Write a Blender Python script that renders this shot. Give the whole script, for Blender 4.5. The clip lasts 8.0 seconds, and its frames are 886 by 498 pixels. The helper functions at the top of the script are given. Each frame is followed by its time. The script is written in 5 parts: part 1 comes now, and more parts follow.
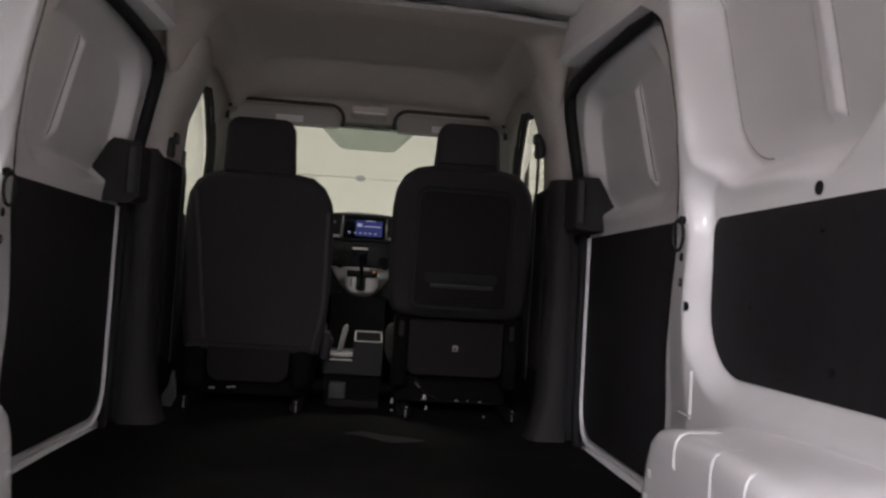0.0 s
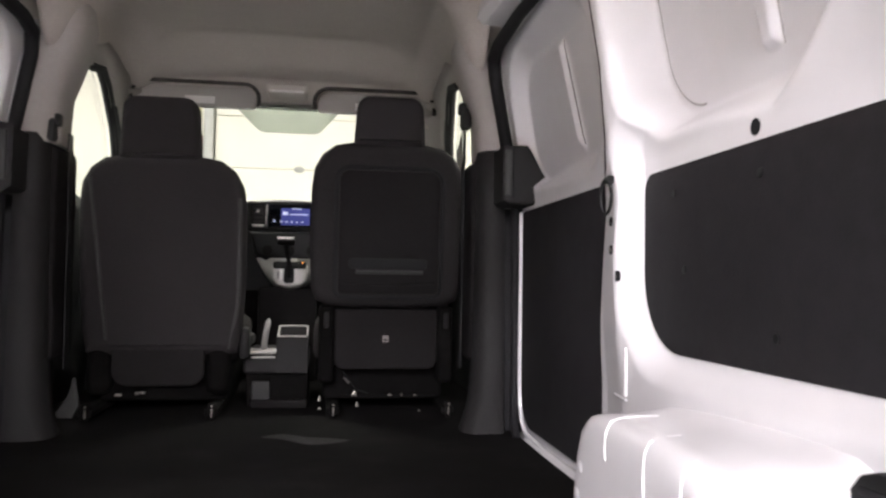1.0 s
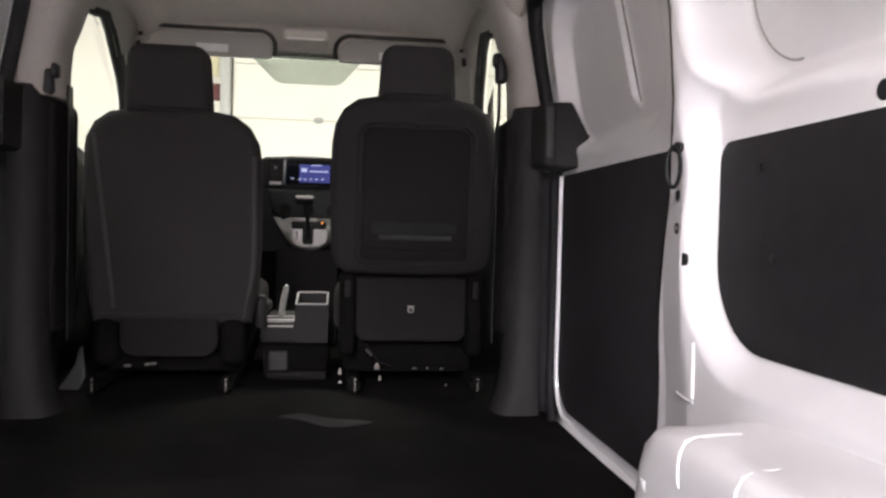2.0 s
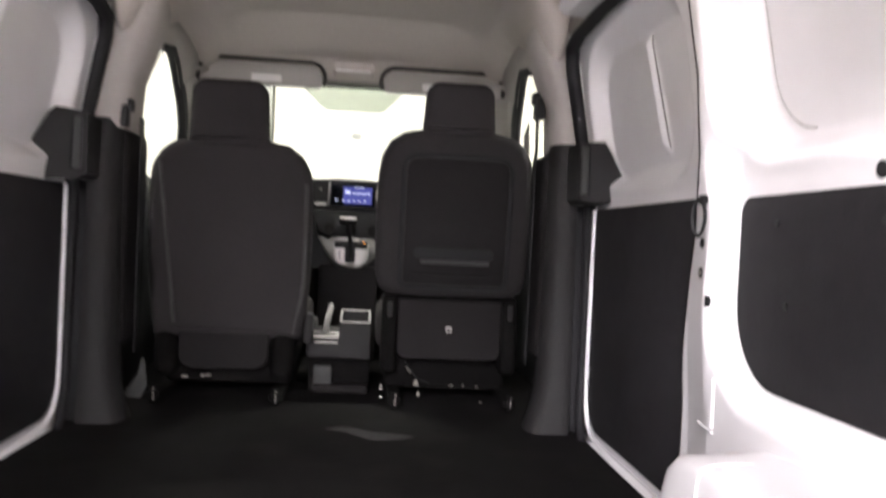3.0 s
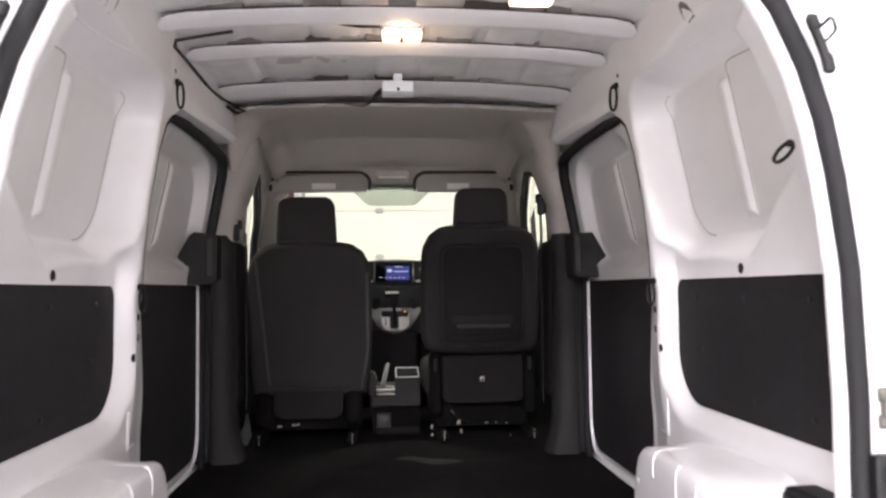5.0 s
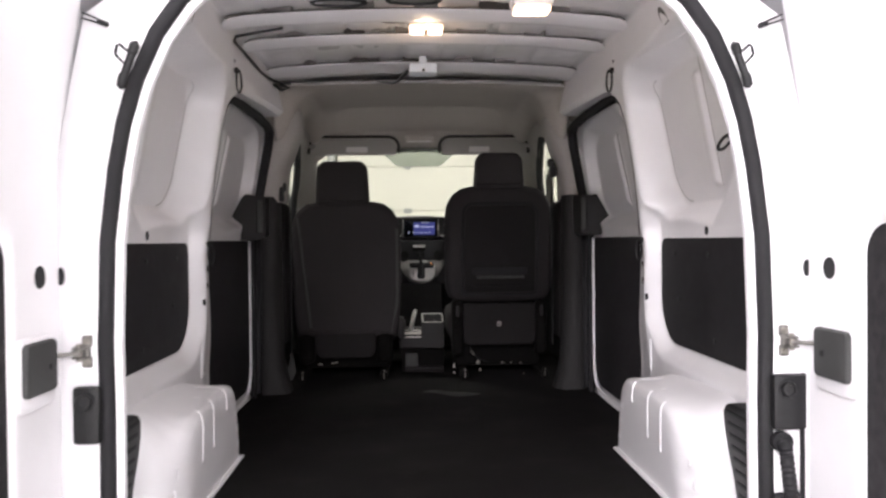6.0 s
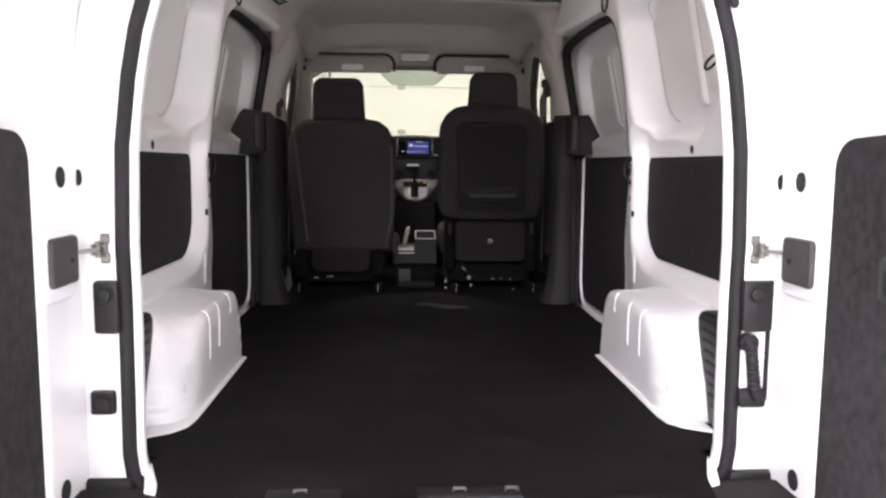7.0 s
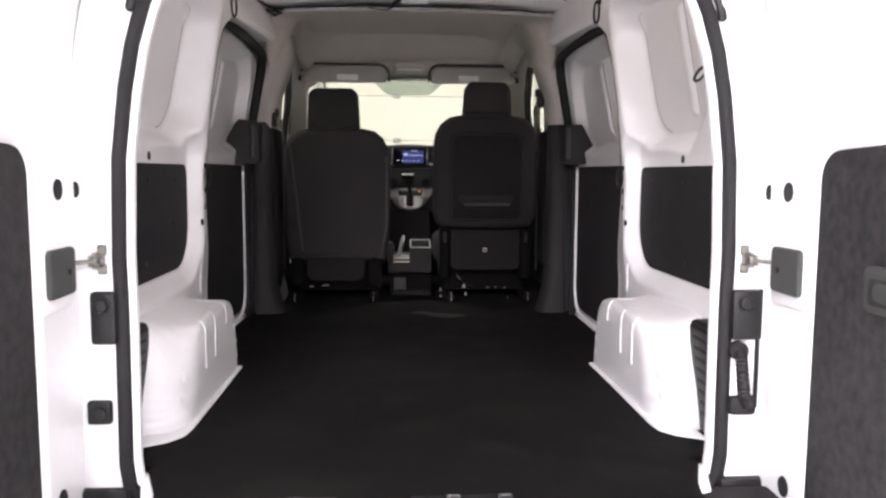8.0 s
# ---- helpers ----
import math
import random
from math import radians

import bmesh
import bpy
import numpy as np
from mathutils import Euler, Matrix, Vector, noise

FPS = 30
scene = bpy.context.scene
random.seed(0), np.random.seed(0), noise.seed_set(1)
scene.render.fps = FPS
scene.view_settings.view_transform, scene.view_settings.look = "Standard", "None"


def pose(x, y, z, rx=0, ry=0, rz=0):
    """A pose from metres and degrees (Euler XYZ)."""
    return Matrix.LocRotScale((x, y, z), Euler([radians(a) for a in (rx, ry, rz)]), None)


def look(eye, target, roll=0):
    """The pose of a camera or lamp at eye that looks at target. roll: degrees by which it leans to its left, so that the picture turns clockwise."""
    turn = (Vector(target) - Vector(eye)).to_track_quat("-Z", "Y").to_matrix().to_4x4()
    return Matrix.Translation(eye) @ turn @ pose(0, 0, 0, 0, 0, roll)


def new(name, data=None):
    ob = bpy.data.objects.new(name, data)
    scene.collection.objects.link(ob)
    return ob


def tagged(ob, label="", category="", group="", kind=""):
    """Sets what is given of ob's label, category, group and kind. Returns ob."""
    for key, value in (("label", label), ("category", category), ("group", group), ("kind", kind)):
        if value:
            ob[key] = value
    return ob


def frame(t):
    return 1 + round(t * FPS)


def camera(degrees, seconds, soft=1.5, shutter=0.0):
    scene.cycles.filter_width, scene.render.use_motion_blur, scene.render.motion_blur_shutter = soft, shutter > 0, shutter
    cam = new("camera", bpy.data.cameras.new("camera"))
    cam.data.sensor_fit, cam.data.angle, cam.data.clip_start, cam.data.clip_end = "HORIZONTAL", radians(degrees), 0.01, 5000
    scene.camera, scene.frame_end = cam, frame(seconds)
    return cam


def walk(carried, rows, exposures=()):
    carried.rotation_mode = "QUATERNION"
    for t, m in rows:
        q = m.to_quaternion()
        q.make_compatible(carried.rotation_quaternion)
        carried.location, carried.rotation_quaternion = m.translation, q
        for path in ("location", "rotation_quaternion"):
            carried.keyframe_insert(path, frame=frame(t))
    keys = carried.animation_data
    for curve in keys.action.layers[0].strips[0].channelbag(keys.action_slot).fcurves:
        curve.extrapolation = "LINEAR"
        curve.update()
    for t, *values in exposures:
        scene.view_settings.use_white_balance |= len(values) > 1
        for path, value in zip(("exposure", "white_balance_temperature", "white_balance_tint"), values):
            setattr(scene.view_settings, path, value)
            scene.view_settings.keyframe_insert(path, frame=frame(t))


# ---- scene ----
cam = camera(59.53, 8.0, soft=2.45, shutter=0.5)
PATH = [  # seconds, eye in metres, turn in degrees
    (0, 0.0206, -0.6181, 1.0318, 92.76, -3.48, -5.89),
    (0.5, 0.1205, -0.5801, 1.0131, 93.00, -2.86, -6.09),
    (1, 0.1573, -0.4206, 1.0036, 92.41, -0.84, -8.92),
    (1.5, 0.1500, -0.2547, 1.0279, 91.97, -0.97, -9.72),
    (1.7, 0.1535, -0.2125, 1.0458, 90.37, -0.85, -8.84),
    (2.8, 0.1264, -0.2871, 1.0833, 87.64, -3.12, -5.25),
    (3, 0.0967, -0.3639, 1.1171, 89.22, -2.69, -5.39),
    (3.5, 0.0244, -0.6117, 1.1555, 92.19, -1.61, 0.07),
    (4, -0.0240, -0.7700, 1.1799, 93.69, -0.37, -0.33),
    (4.5, -0.0679, -0.9370, 1.1990, 93.92, 0.60, -4.25),
    (4.7, -0.0683, -1.0085, 1.1967, 93.75, 0.67, -4.72),
    (5.8, -0.0561, -1.5041, 1.2102, 90.05, 0.93, -3.20),
    (6, -0.0633, -1.5491, 1.2182, 89.39, 0.58, -2.52),
    (6.5, -0.0679, -1.6317, 1.1996, 86.97, -0.63, -1.98),
    (7, -0.0786, -1.6492, 1.1874, 83.83, -0.45, -3.12),
    (7.5, -0.0747, -1.6758, 1.2008, 84.61, -0.27, -3.36),
    (8, -0.0746, -1.6691, 1.1950, 84.40, -0.31, -3.44),
]
EXPOSURES = [(0.0, -0.88), (0.5, 0.3), (1.0, 0.40), (1.5, 0.17), (2.8, 0.87), (3.0, 0.92), (3.5, 0.87), (4.0, 0.8), (4.5, 0.6), (6.0, -0.1), (6.5, -0.05), (7.0, 0.1), (8.0, 0.15)]  # seconds, stops
walk(cam, [(t, pose(*row)) for t, *row in PATH], EXPOSURES)

# ---- world and lights ----
world = bpy.data.worlds.new("garage_air")
scene.world = world
world.use_nodes = True
world.node_tree.nodes["Background"].inputs[0].default_value = (0.9, 0.95, 1.0, 1)
world.node_tree.nodes["Background"].inputs[1].default_value = 0.02


def lamp_area(name, at, target, sx, sy, watts, colour):
    """A ceiling lamp's glowing face."""
    light = bpy.data.lights.new(name, "AREA")
    light.shape, light.size, light.size_y, light.energy, light.color = "RECTANGLE", sx, sy, watts, colour
    ob = new(name, light)
    ob.matrix_world = look(at, target)
    return ob


CEIL = 3.3
COOL, CREAM, WARM = (0.97, 0.92, 0.99), (1.0, 0.98, 0.88), (1.0, 0.72, 0.45)
REAR_LAMPS = [(-1.3, -3.4), (1.3, -3.4), (-1.3, -6.0), (1.3, -6.0), (-1.3, -8.6), (1.3, -8.6)]
FRONT_LAMPS = [(-1.3, 4.5), (1.5, 4.5)]
# unseen side pair, added to brighten the cab through its windows
SIDE_FILLS = [(-2.1, 2.6), (2.1, 2.6)]
for lx, ly in REAR_LAMPS:
    lamp_area("rear_lamp_glow", (lx, ly, CEIL - 0.09), (lx, ly, 0), 0.55, 1.15, 300 if lx < 0 else 100, COOL)
for lx, ly in FRONT_LAMPS:
    lamp_area("front_lamp_glow", (lx, ly, CEIL - 0.09), (lx, ly, 0), 1.15, 0.55, 32, CREAM)
for lx, ly in SIDE_FILLS:
    lamp_area("side_fill_glow", (lx, ly, CEIL - 0.09), (lx, ly, 0), 0.55, 1.15, 22, CREAM)


# ---- materials ----
def material(name, colour, rough=0.6, metal=0.0, vary=0.12, grain=30.0, bump=0.0, bump_scale=200.0, coat=0.0, stain=0.0, stretch=(1, 1, 1), spec=0.5):
    """A surface with colour varied at two scales, uneven gloss and fine relief."""
    m = bpy.data.materials.new(name)
    m.use_nodes = True
    nt = m.node_tree
    b = nt.nodes["Principled BSDF"]
    b.inputs["Roughness"].default_value, b.inputs["Metallic"].default_value = rough, metal
    b.inputs["Coat Weight"].default_value, b.inputs["Coat Roughness"].default_value = coat, 0.16
    b.inputs["Specular IOR Level"].default_value = spec
    co = nt.nodes.new("ShaderNodeTexCoord")
    mp = nt.nodes.new("ShaderNodeMapping")
    mp.inputs["Scale"].default_value = stretch
    nt.links.new(co.outputs["Object"], mp.inputs[0])

    def noise_at(scale, detail):
        n = nt.nodes.new("ShaderNodeTexNoise")
        n.inputs["Scale"].default_value, n.inputs["Detail"].default_value = scale, detail
        nt.links.new(mp.outputs[0], n.inputs["Vector"])
        return n

    fine, broad = noise_at(grain, 5), noise_at(2.3, 3)
    mixed = nt.nodes.new("ShaderNodeMath")
    mixed.operation = "ADD"
    nt.links.new(fine.outputs[0], mixed.inputs[0]), nt.links.new(broad.outputs[0], mixed.inputs[1])
    ramp = nt.nodes.new("ShaderNodeMapRange")
    ramp.inputs[1].default_value, ramp.inputs[2].default_value = 0.6, 1.4
    ramp.inputs[3].default_value, ramp.inputs[4].default_value = 1 - vary, 1 + vary
    nt.links.new(mixed.outputs[0], ramp.inputs[0])
    mul = nt.nodes.new("ShaderNodeMix")
    mul.data_type, mul.blend_type = "RGBA", "MULTIPLY"
    mul.inputs[0].default_value = 1.0
    mul.inputs[6].default_value = (*colour, 1)
    nt.links.new(ramp.outputs[0], mul.inputs[7])
    last = mul.outputs[2]
    if stain:
        sn = noise_at(5.5, 6)
        sr = nt.nodes.new("ShaderNodeMapRange")
        sr.inputs[1].default_value, sr.inputs[2].default_value = 0.52, 0.75
        sr.inputs[3].default_value, sr.inputs[4].default_value = 0.0, stain
        nt.links.new(sn.outputs[0], sr.inputs[0])
        sm = nt.nodes.new("ShaderNodeMix")
        sm.data_type = "RGBA"
        sm.inputs[7].default_value = (0.2, 0.18, 0.16, 1)
        nt.links.new(sr.outputs[0], sm.inputs[0]), nt.links.new(last, sm.inputs[6])
        last = sm.outputs[2]
    nt.links.new(last, b.inputs["Base Color"])
    rr = nt.nodes.new("ShaderNodeMapRange")
    rr.inputs[1].default_value, rr.inputs[2].default_value = 0.3, 0.7
    rr.inputs[3].default_value, rr.inputs[4].default_value = max(0.03, rough - 0.07), min(1, rough + 0.07)
    nt.links.new(broad.outputs[0], rr.inputs[0]), nt.links.new(rr.outputs[0], b.inputs["Roughness"])
    if bump:
        bn = noise_at(bump_scale, 4)
        bp = nt.nodes.new("ShaderNodeBump")
        bp.inputs["Strength"].default_value, bp.inputs["Distance"].default_value = bump, 0.003
        nt.links.new(bn.outputs[0], bp.inputs["Height"]), nt.links.new(bp.outputs[0], b.inputs["Normal"])
    return m


def glow(name, colour, strength):
    m = bpy.data.materials.new(name)
    m.use_nodes = True
    b = m.node_tree.nodes["Principled BSDF"]
    b.inputs["Base Color"].default_value = (*colour, 1)
    b.inputs["Emission Color"].default_value, b.inputs["Emission Strength"].default_value = (*colour, 1), strength
    return m


def clear(name, tint, rough=0.0):
    m = bpy.data.materials.new(name)
    m.use_nodes = True
    b = m.node_tree.nodes["Principled BSDF"]
    b.inputs["Base Color"].default_value = (*tint, 1)
    b.inputs["Roughness"].default_value, b.inputs["Transmission Weight"].default_value, b.inputs["IOR"].default_value = rough, 1.0, 1.1
    return m


PAINT = material("white_paint", (0.80, 0.79, 0.80), 0.40, vary=0.03, grain=14, bump=0.05, bump_scale=60, coat=0.45)
BOARD = material("grey_hardboard", (0.0132, 0.0119, 0.0136), 0.78, vary=0.38, grain=24, bump=0.3, bump_scale=300, spec=0.3)
CARPET = material("door_carpet", (0.026, 0.0245, 0.026), 0.95, vary=0.7, grain=45, bump=0.8, bump_scale=380, spec=0.2)
VINYL = material("black_vinyl", (0.0042, 0.0037, 0.0036), 0.85, vary=0.35, grain=60, bump=0.3, bump_scale=330, stain=0.03, spec=0.11)
CLOTH = material("seat_cloth", (0.0350, 0.0318, 0.0325), 0.95, vary=0.25, grain=300, bump=0.5, bump_scale=900, spec=0.12)
SEATGREY = material("seat_panel_cloth", (0.0265, 0.0242, 0.0248), 0.9, vary=0.25, grain=200, bump=0.4, bump_scale=800, spec=0.15)
# seat cloth again, darkened for the shade low on the seats
SHADED_CLOTH = material("seat_cloth_shaded", (0.0200, 0.0182, 0.0186), 0.95, vary=0.25, grain=300, bump=0.5, bump_scale=900, spec=0.12)
EDGE_LIGHT = material("seat_edge_highlight", (0.060, 0.058, 0.058), 0.9, vary=0.2, grain=200, spec=0.2)
HARD = material("seat_plastic", (0.0128, 0.0114, 0.0118), 0.75, vary=0.15, grain=80, bump=0.15, bump_scale=700, spec=0.14)
TRIM = material("grey_trim_plastic", (0.0200, 0.0190, 0.0193), 0.7, vary=0.1, grain=90, bump=0.2, bump_scale=800, spec=0.3)
TRIM_PALE = material("pale_trim_plastic", (0.38, 0.355, 0.33), 0.68, vary=0.06, grain=70, bump=0.15, bump_scale=800)
LINER = material("headliner_felt", (0.50, 0.463, 0.420), 0.95, vary=0.08, grain=90, bump=0.3, bump_scale=900, spec=0.2)
VISOR = material("visor_vinyl", (0.36, 0.345, 0.32), 0.8, vary=0.06, grain=120, bump=0.2, bump_scale=700)
GAP_LINE = material("dark_gap_line", (0.040, 0.036, 0.033), 0.8, vary=0.1, grain=90)
RUBBER = material("black_rubber", (0.012, 0.0115, 0.013), 0.72, vary=0.15, grain=60, spec=0.32)
BLACK = material("black_plastic", (0.009, 0.009, 0.0095), 0.52, vary=0.15, grain=70, bump=0.1, bump_scale=600, spec=0.35)
DARKGREY = material("dark_grey_plastic", (0.045, 0.046, 0.045), 0.65, vary=0.1, grain=90, bump=0.15, bump_scale=700, spec=0.35)
STEEL = material("zinc_steel", (0.30, 0.285, 0.255), 0.55, metal=0.9, vary=0.3, grain=90)
ZINC = material("dull_zinc", (0.17, 0.163, 0.150), 0.42, metal=0.7, vary=0.3, grain=90)
SILVER = material("silver_plastic", (0.42, 0.41, 0.39), 0.26, metal=0.6, vary=0.06, grain=50)
BRIGHT = material("bright_satin_plastic", (0.62, 0.61, 0.58), 0.32, metal=0.3, vary=0.08, grain=50)
MASTIC = material("grey_mastic", (0.13, 0.125, 0.12), 0.75, vary=0.25, grain=40)
PAPER = material("white_label", (0.75, 0.74, 0.72), 0.7, vary=0.05, grain=80)
COOL_WHITE = material("cool_white_plastic", (0.76, 0.81, 0.86), 0.35, vary=0.04, grain=60)
GAP = material("dark_hole", (0.01, 0.01, 0.011), 0.9, vary=0.1, grain=20)
SEALANT = material("grey_sealant", (0.36, 0.35, 0.34), 0.7, vary=0.15, grain=40)
PAD = material("damping_foil", (0.74, 0.73, 0.735), 0.34, metal=0.0, vary=0.22, grain=11, bump=0.8, bump_scale=24, stain=0.25)
# unseen floor, paled beyond grey to bounce light under the roof
CONCRETE = material("concrete", (0.80, 0.79, 0.775), 0.75, vary=0.14, grain=9, bump=0.2, bump_scale=70, stain=0.3)
CREAM_WALL = material("cream_wall", (0.77, 0.76, 0.66), 0.8, vary=0.03, grain=5, bump=0.1, bump_scale=90)
WHITE_WALL = material("white_wall", (0.80, 0.80, 0.79), 0.8, vary=0.03, grain=5, bump=0.1, bump_scale=90)
YELLOW = material("yellow_notice", (0.75, 0.70, 0.45), 0.7, vary=0.08, grain=20)
GREEN_GREY = material("grey_green_panel", (0.42, 0.46, 0.42), 0.6, vary=0.05, grain=12)
MAROON = material("maroon_board", (0.13, 0.04, 0.04), 0.7, vary=0.1, grain=20)
PIPE = material("grey_pipe", (0.40, 0.41, 0.38), 0.5, vary=0.1, grain=20)
GLASS = clear("window_glass", (0.95, 0.965, 0.945))
FRIT = clear("tinted_sunshade", (0.50, 0.55, 0.52), 0.25)
SCREEN_BLUE = glow("screen_blue", (0.035, 0.045, 0.26), 0.28)
SCREEN_WHITE = glow("screen_text", (0.6, 0.65, 0.9), 0.38)
SCREEN_DARK = material("screen_glass", (0.006, 0.007, 0.012), 0.12, vary=0.05, grain=10)
BULB = glow("warm_bulb", (1.0, 0.66, 0.44), 5.0)
AMBER = glow("amber_dot", (1.0, 0.35, 0.05), 1.5)
TUBE = glow("lamp_face", (1.0, 0.98, 0.95), 4.0)


# ---- mesh builders ----
def bm_new():
    return bmesh.new()


def finish(name, bm, mat, parent=None, label="", smooth=True):
    bmesh.ops.recalc_face_normals(bm, faces=bm.faces)
    me = bpy.data.meshes.new(name)
    bm.to_mesh(me)
    bm.free()
    me.materials.append(mat)
    if smooth:
        for p in me.polygons:
            p.use_smooth = True
        me.set_sharp_from_angle(angle=radians(38))
    ob = new(name, me)
    if parent:
        ob.parent = parent
    if label:
        ob["label"] = label
    return ob


def part(name, bm, mat, parent, label=""):
    return finish(name, bm, mat, parent, label)


def empty(name, at=(0, 0, 0)):
    ob = new(name)
    ob.empty_display_size = 0.1
    return ob


def box(bm, x0, x1, y0, y1, z0, z1, r=0.0, seg=2):
    """A box with rounded edges."""
    made = bmesh.ops.create_cube(bm, size=1)["verts"]
    for v in made:
        v.co = Vector(((x0 + x1) / 2 + v.co.x * abs(x1 - x0), (y0 + y1) / 2 + v.co.y * abs(y1 - y0), (z0 + z1) / 2 + v.co.z * abs(z1 - z0)))
    if r:
        edges = list({e for v in made for e in v.link_edges})
        bmesh.ops.bevel(bm, geom=edges, offset=r, segments=seg, affect="EDGES", profile=0.5)
    return bm


def ring_faces(bm, rings, closed=True, cap=True):
    """Skin over a row of rings of equal length."""
    vs = [[bm.verts.new(p) for p in r] for r in rings]
    n = len(vs[0])
    for a, b in zip(vs, vs[1:]):
        for i in range(n if closed else n - 1):
            bm.faces.new((a[i], a[(i + 1) % n], b[(i + 1) % n], b[i]))
    if cap:
        bm.faces.new(vs[0]), bm.faces.new(vs[-1])
    return bm


def tube(bm, pts, r, seg=8, cap=True):
    """A round bar along points."""
    pts = [Vector(p) for p in pts]
    rings, side = [], None
    for i, p in enumerate(pts):
        d = (pts[min(i + 1, len(pts) - 1)] - pts[max(i - 1, 0)]).normalized()
        if side is None:
            side = d.orthogonal().normalized()
        side = (side - d * side.dot(d)).normalized()
        up = d.cross(side)
        rr = r[i] if isinstance(r, (list, tuple)) else r
        rings.append([p + (side * math.cos(a) + up * math.sin(a)) * rr for a in [2 * math.pi * k / seg for k in range(seg)]])
    return ring_faces(bm, rings, True, cap)


def loop_tube(bm, pts, r, seg=6):
    """A closed bar along a loop of points."""
    pts = [Vector(p) for p in pts]
    n, rings, side = len(pts), [], None
    for i, p in enumerate(pts):
        d = (pts[(i + 1) % n] - pts[i - 1]).normalized()
        if side is None:
            side = d.orthogonal().normalized()
        side = (side - d * side.dot(d)).normalized()
        up = d.cross(side)
        rings.append([p + (side * math.cos(a) + up * math.sin(a)) * r for a in [2 * math.pi * k / seg for k in range(seg)]])
    return ring_faces(bm, rings + [rings[0]], True, False)


def rod(bm, a, b, r, seg=14):
    return tube(bm, [a, b], r, seg)


def round_rect(u0, u1, v0, v1, r, n=6):
    """Outline of a rectangle with round corners; r: one radius or four, from (u1, v1) anticlockwise."""
    rs = r if isinstance(r, (list, tuple)) else (r,) * 4
    out = []
    for (cu, cv, a0), q in zip(((u1, v1, 0), (u0, v1, 90), (u0, v0, 180), (u1, v0, 270)), rs):
        q = max(q, 1e-4)
        mu, mv = cu - q if cu == u1 else cu + q, cv - q if cv == v1 else cv + q
        out += [(mu + q * math.cos(radians(a0 + 90 * k / n)), mv + q * math.sin(radians(a0 + 90 * k / n))) for k in range(n + 1)]
    return out


def shrink(pts, d):
    """An outline drawn in by d, towards its own middle."""
    n = len(pts)
    out = []
    for i, (x, y) in enumerate(pts):
        ax, ay = pts[i - 1]
        bx, by = pts[(i + 1) % n]
        tx, ty = bx - ax, by - ay
        q = math.hypot(tx, ty) or 1
        out.append((x - ty / q * d, y + tx / q * d))
    return out


def slab(bm, outline, put, d0, d1, r=0.004, seg=2):
    """An outline pushed from depth d0 to d1, with its edges at d1 rounded by r. put(u, v, d) gives the place."""
    rings = [[put(u, v, d0) for u, v in outline]]
    sign = 1 if d1 > d0 else -1
    rings.append([put(u, v, d1 - sign * r) for u, v in outline])
    for k in range(1, seg + 1):
        a = math.pi / 2 * k / seg
        rings.append([put(u, v, d1 - sign * r * (1 - math.sin(a))) for u, v in shrink(outline, r * (1 - math.cos(a)))])
    return ring_faces(bm, rings)


def sheet(name, fn, us, vs, mat, parent=None, label="", thick=0.0):
    """A surface over a grid, fn(u, v) giving the place."""
    verts = [fn(u, v) for u in us for v in vs]
    m = len(vs)
    faces = [(i * m + j, i * m + j + 1, (i + 1) * m + j + 1, (i + 1) * m + j) for i in range(len(us) - 1) for j in range(m - 1)]
    me = bpy.data.meshes.new(name)
    me.from_pydata([tuple(v) for v in verts], [], faces)
    me.materials.append(mat)
    for p in me.polygons:
        p.use_smooth = True
    ob = new(name, me)
    if thick:
        mod = ob.modifiers.new("thickness", "SOLIDIFY")
        mod.thickness, mod.offset = thick, 0
    if parent:
        ob.parent = parent
    if label:
        ob["label"] = label
    return ob


def span(a, b, n):
    return [a + (b - a) * i / n for i in range(n + 1)]


def ease(a, b, x):
    t = min(1, max(0, (x - a) / (b - a)))
    return t * t * (3 - 2 * t)


def table(x, pts):
    """Straight lines between (x, value) pairs."""
    if x <= pts[0][0]:
        return pts[0][1]
    for (a, u), (b, v) in zip(pts, pts[1:]):
        if x <= b:
            return u + (v - u) * (x - a) / (b - a)
    return pts[-1][1]


def rr_dist(u, v, u0, u1, v0, v1, r):
    """Distance outside a round-cornered rectangle, negative inside."""
    cu, cv = (u0 + u1) / 2, (v0 + v1) / 2
    qx, qy = abs(u - cu) - (u1 - u0) / 2 + r, abs(v - cv) - (v1 - v0) / 2 + r
    return math.hypot(max(qx, 0), max(qy, 0)) + min(max(qx, qy), 0) - r


# ---- the van's shell ----
FLOOR = 0.53
OPEN_HALF = [(0.30, 0.44), (0.55, 0.44), (0.585, 0.468), (0.605, 0.503), (0.625, 0.525), (0.630, 0.57), (0.629, 0.70), (0.628, 0.90), (0.630, 1.02), (0.624, 1.22), (0.607, 1.36), (0.590, 1.45), (0.566, 1.53), (0.528, 1.615), (0.482, 1.68), (0.43, 1.724), (0.36, 1.757), (0.20, 1.780), (0.0, 1.79)]


def open_x(z):
    return table(z, sorted([(b, a) for a, b in OPEN_HALF[4:]]))


def open_z(x):
    return table(abs(x), sorted([(a, b) for a, b in OPEN_HALF if b > 1.5]))


def wall_base(z):
    return table(z, [(0.4, 0.80), (1.25, 0.792), (1.35, 0.775), (1.70, 0.714), (1.79, 0.686), (1.87, 0.680), (1.905, 0.676), (1.925, 0.655)])


def board_dist(y, z):
    return rr_dist(y, z, 0.02, 1.032, 0.878, 1.300, 0.15 if z < 1.05 and y > 0.6 else 0.05)


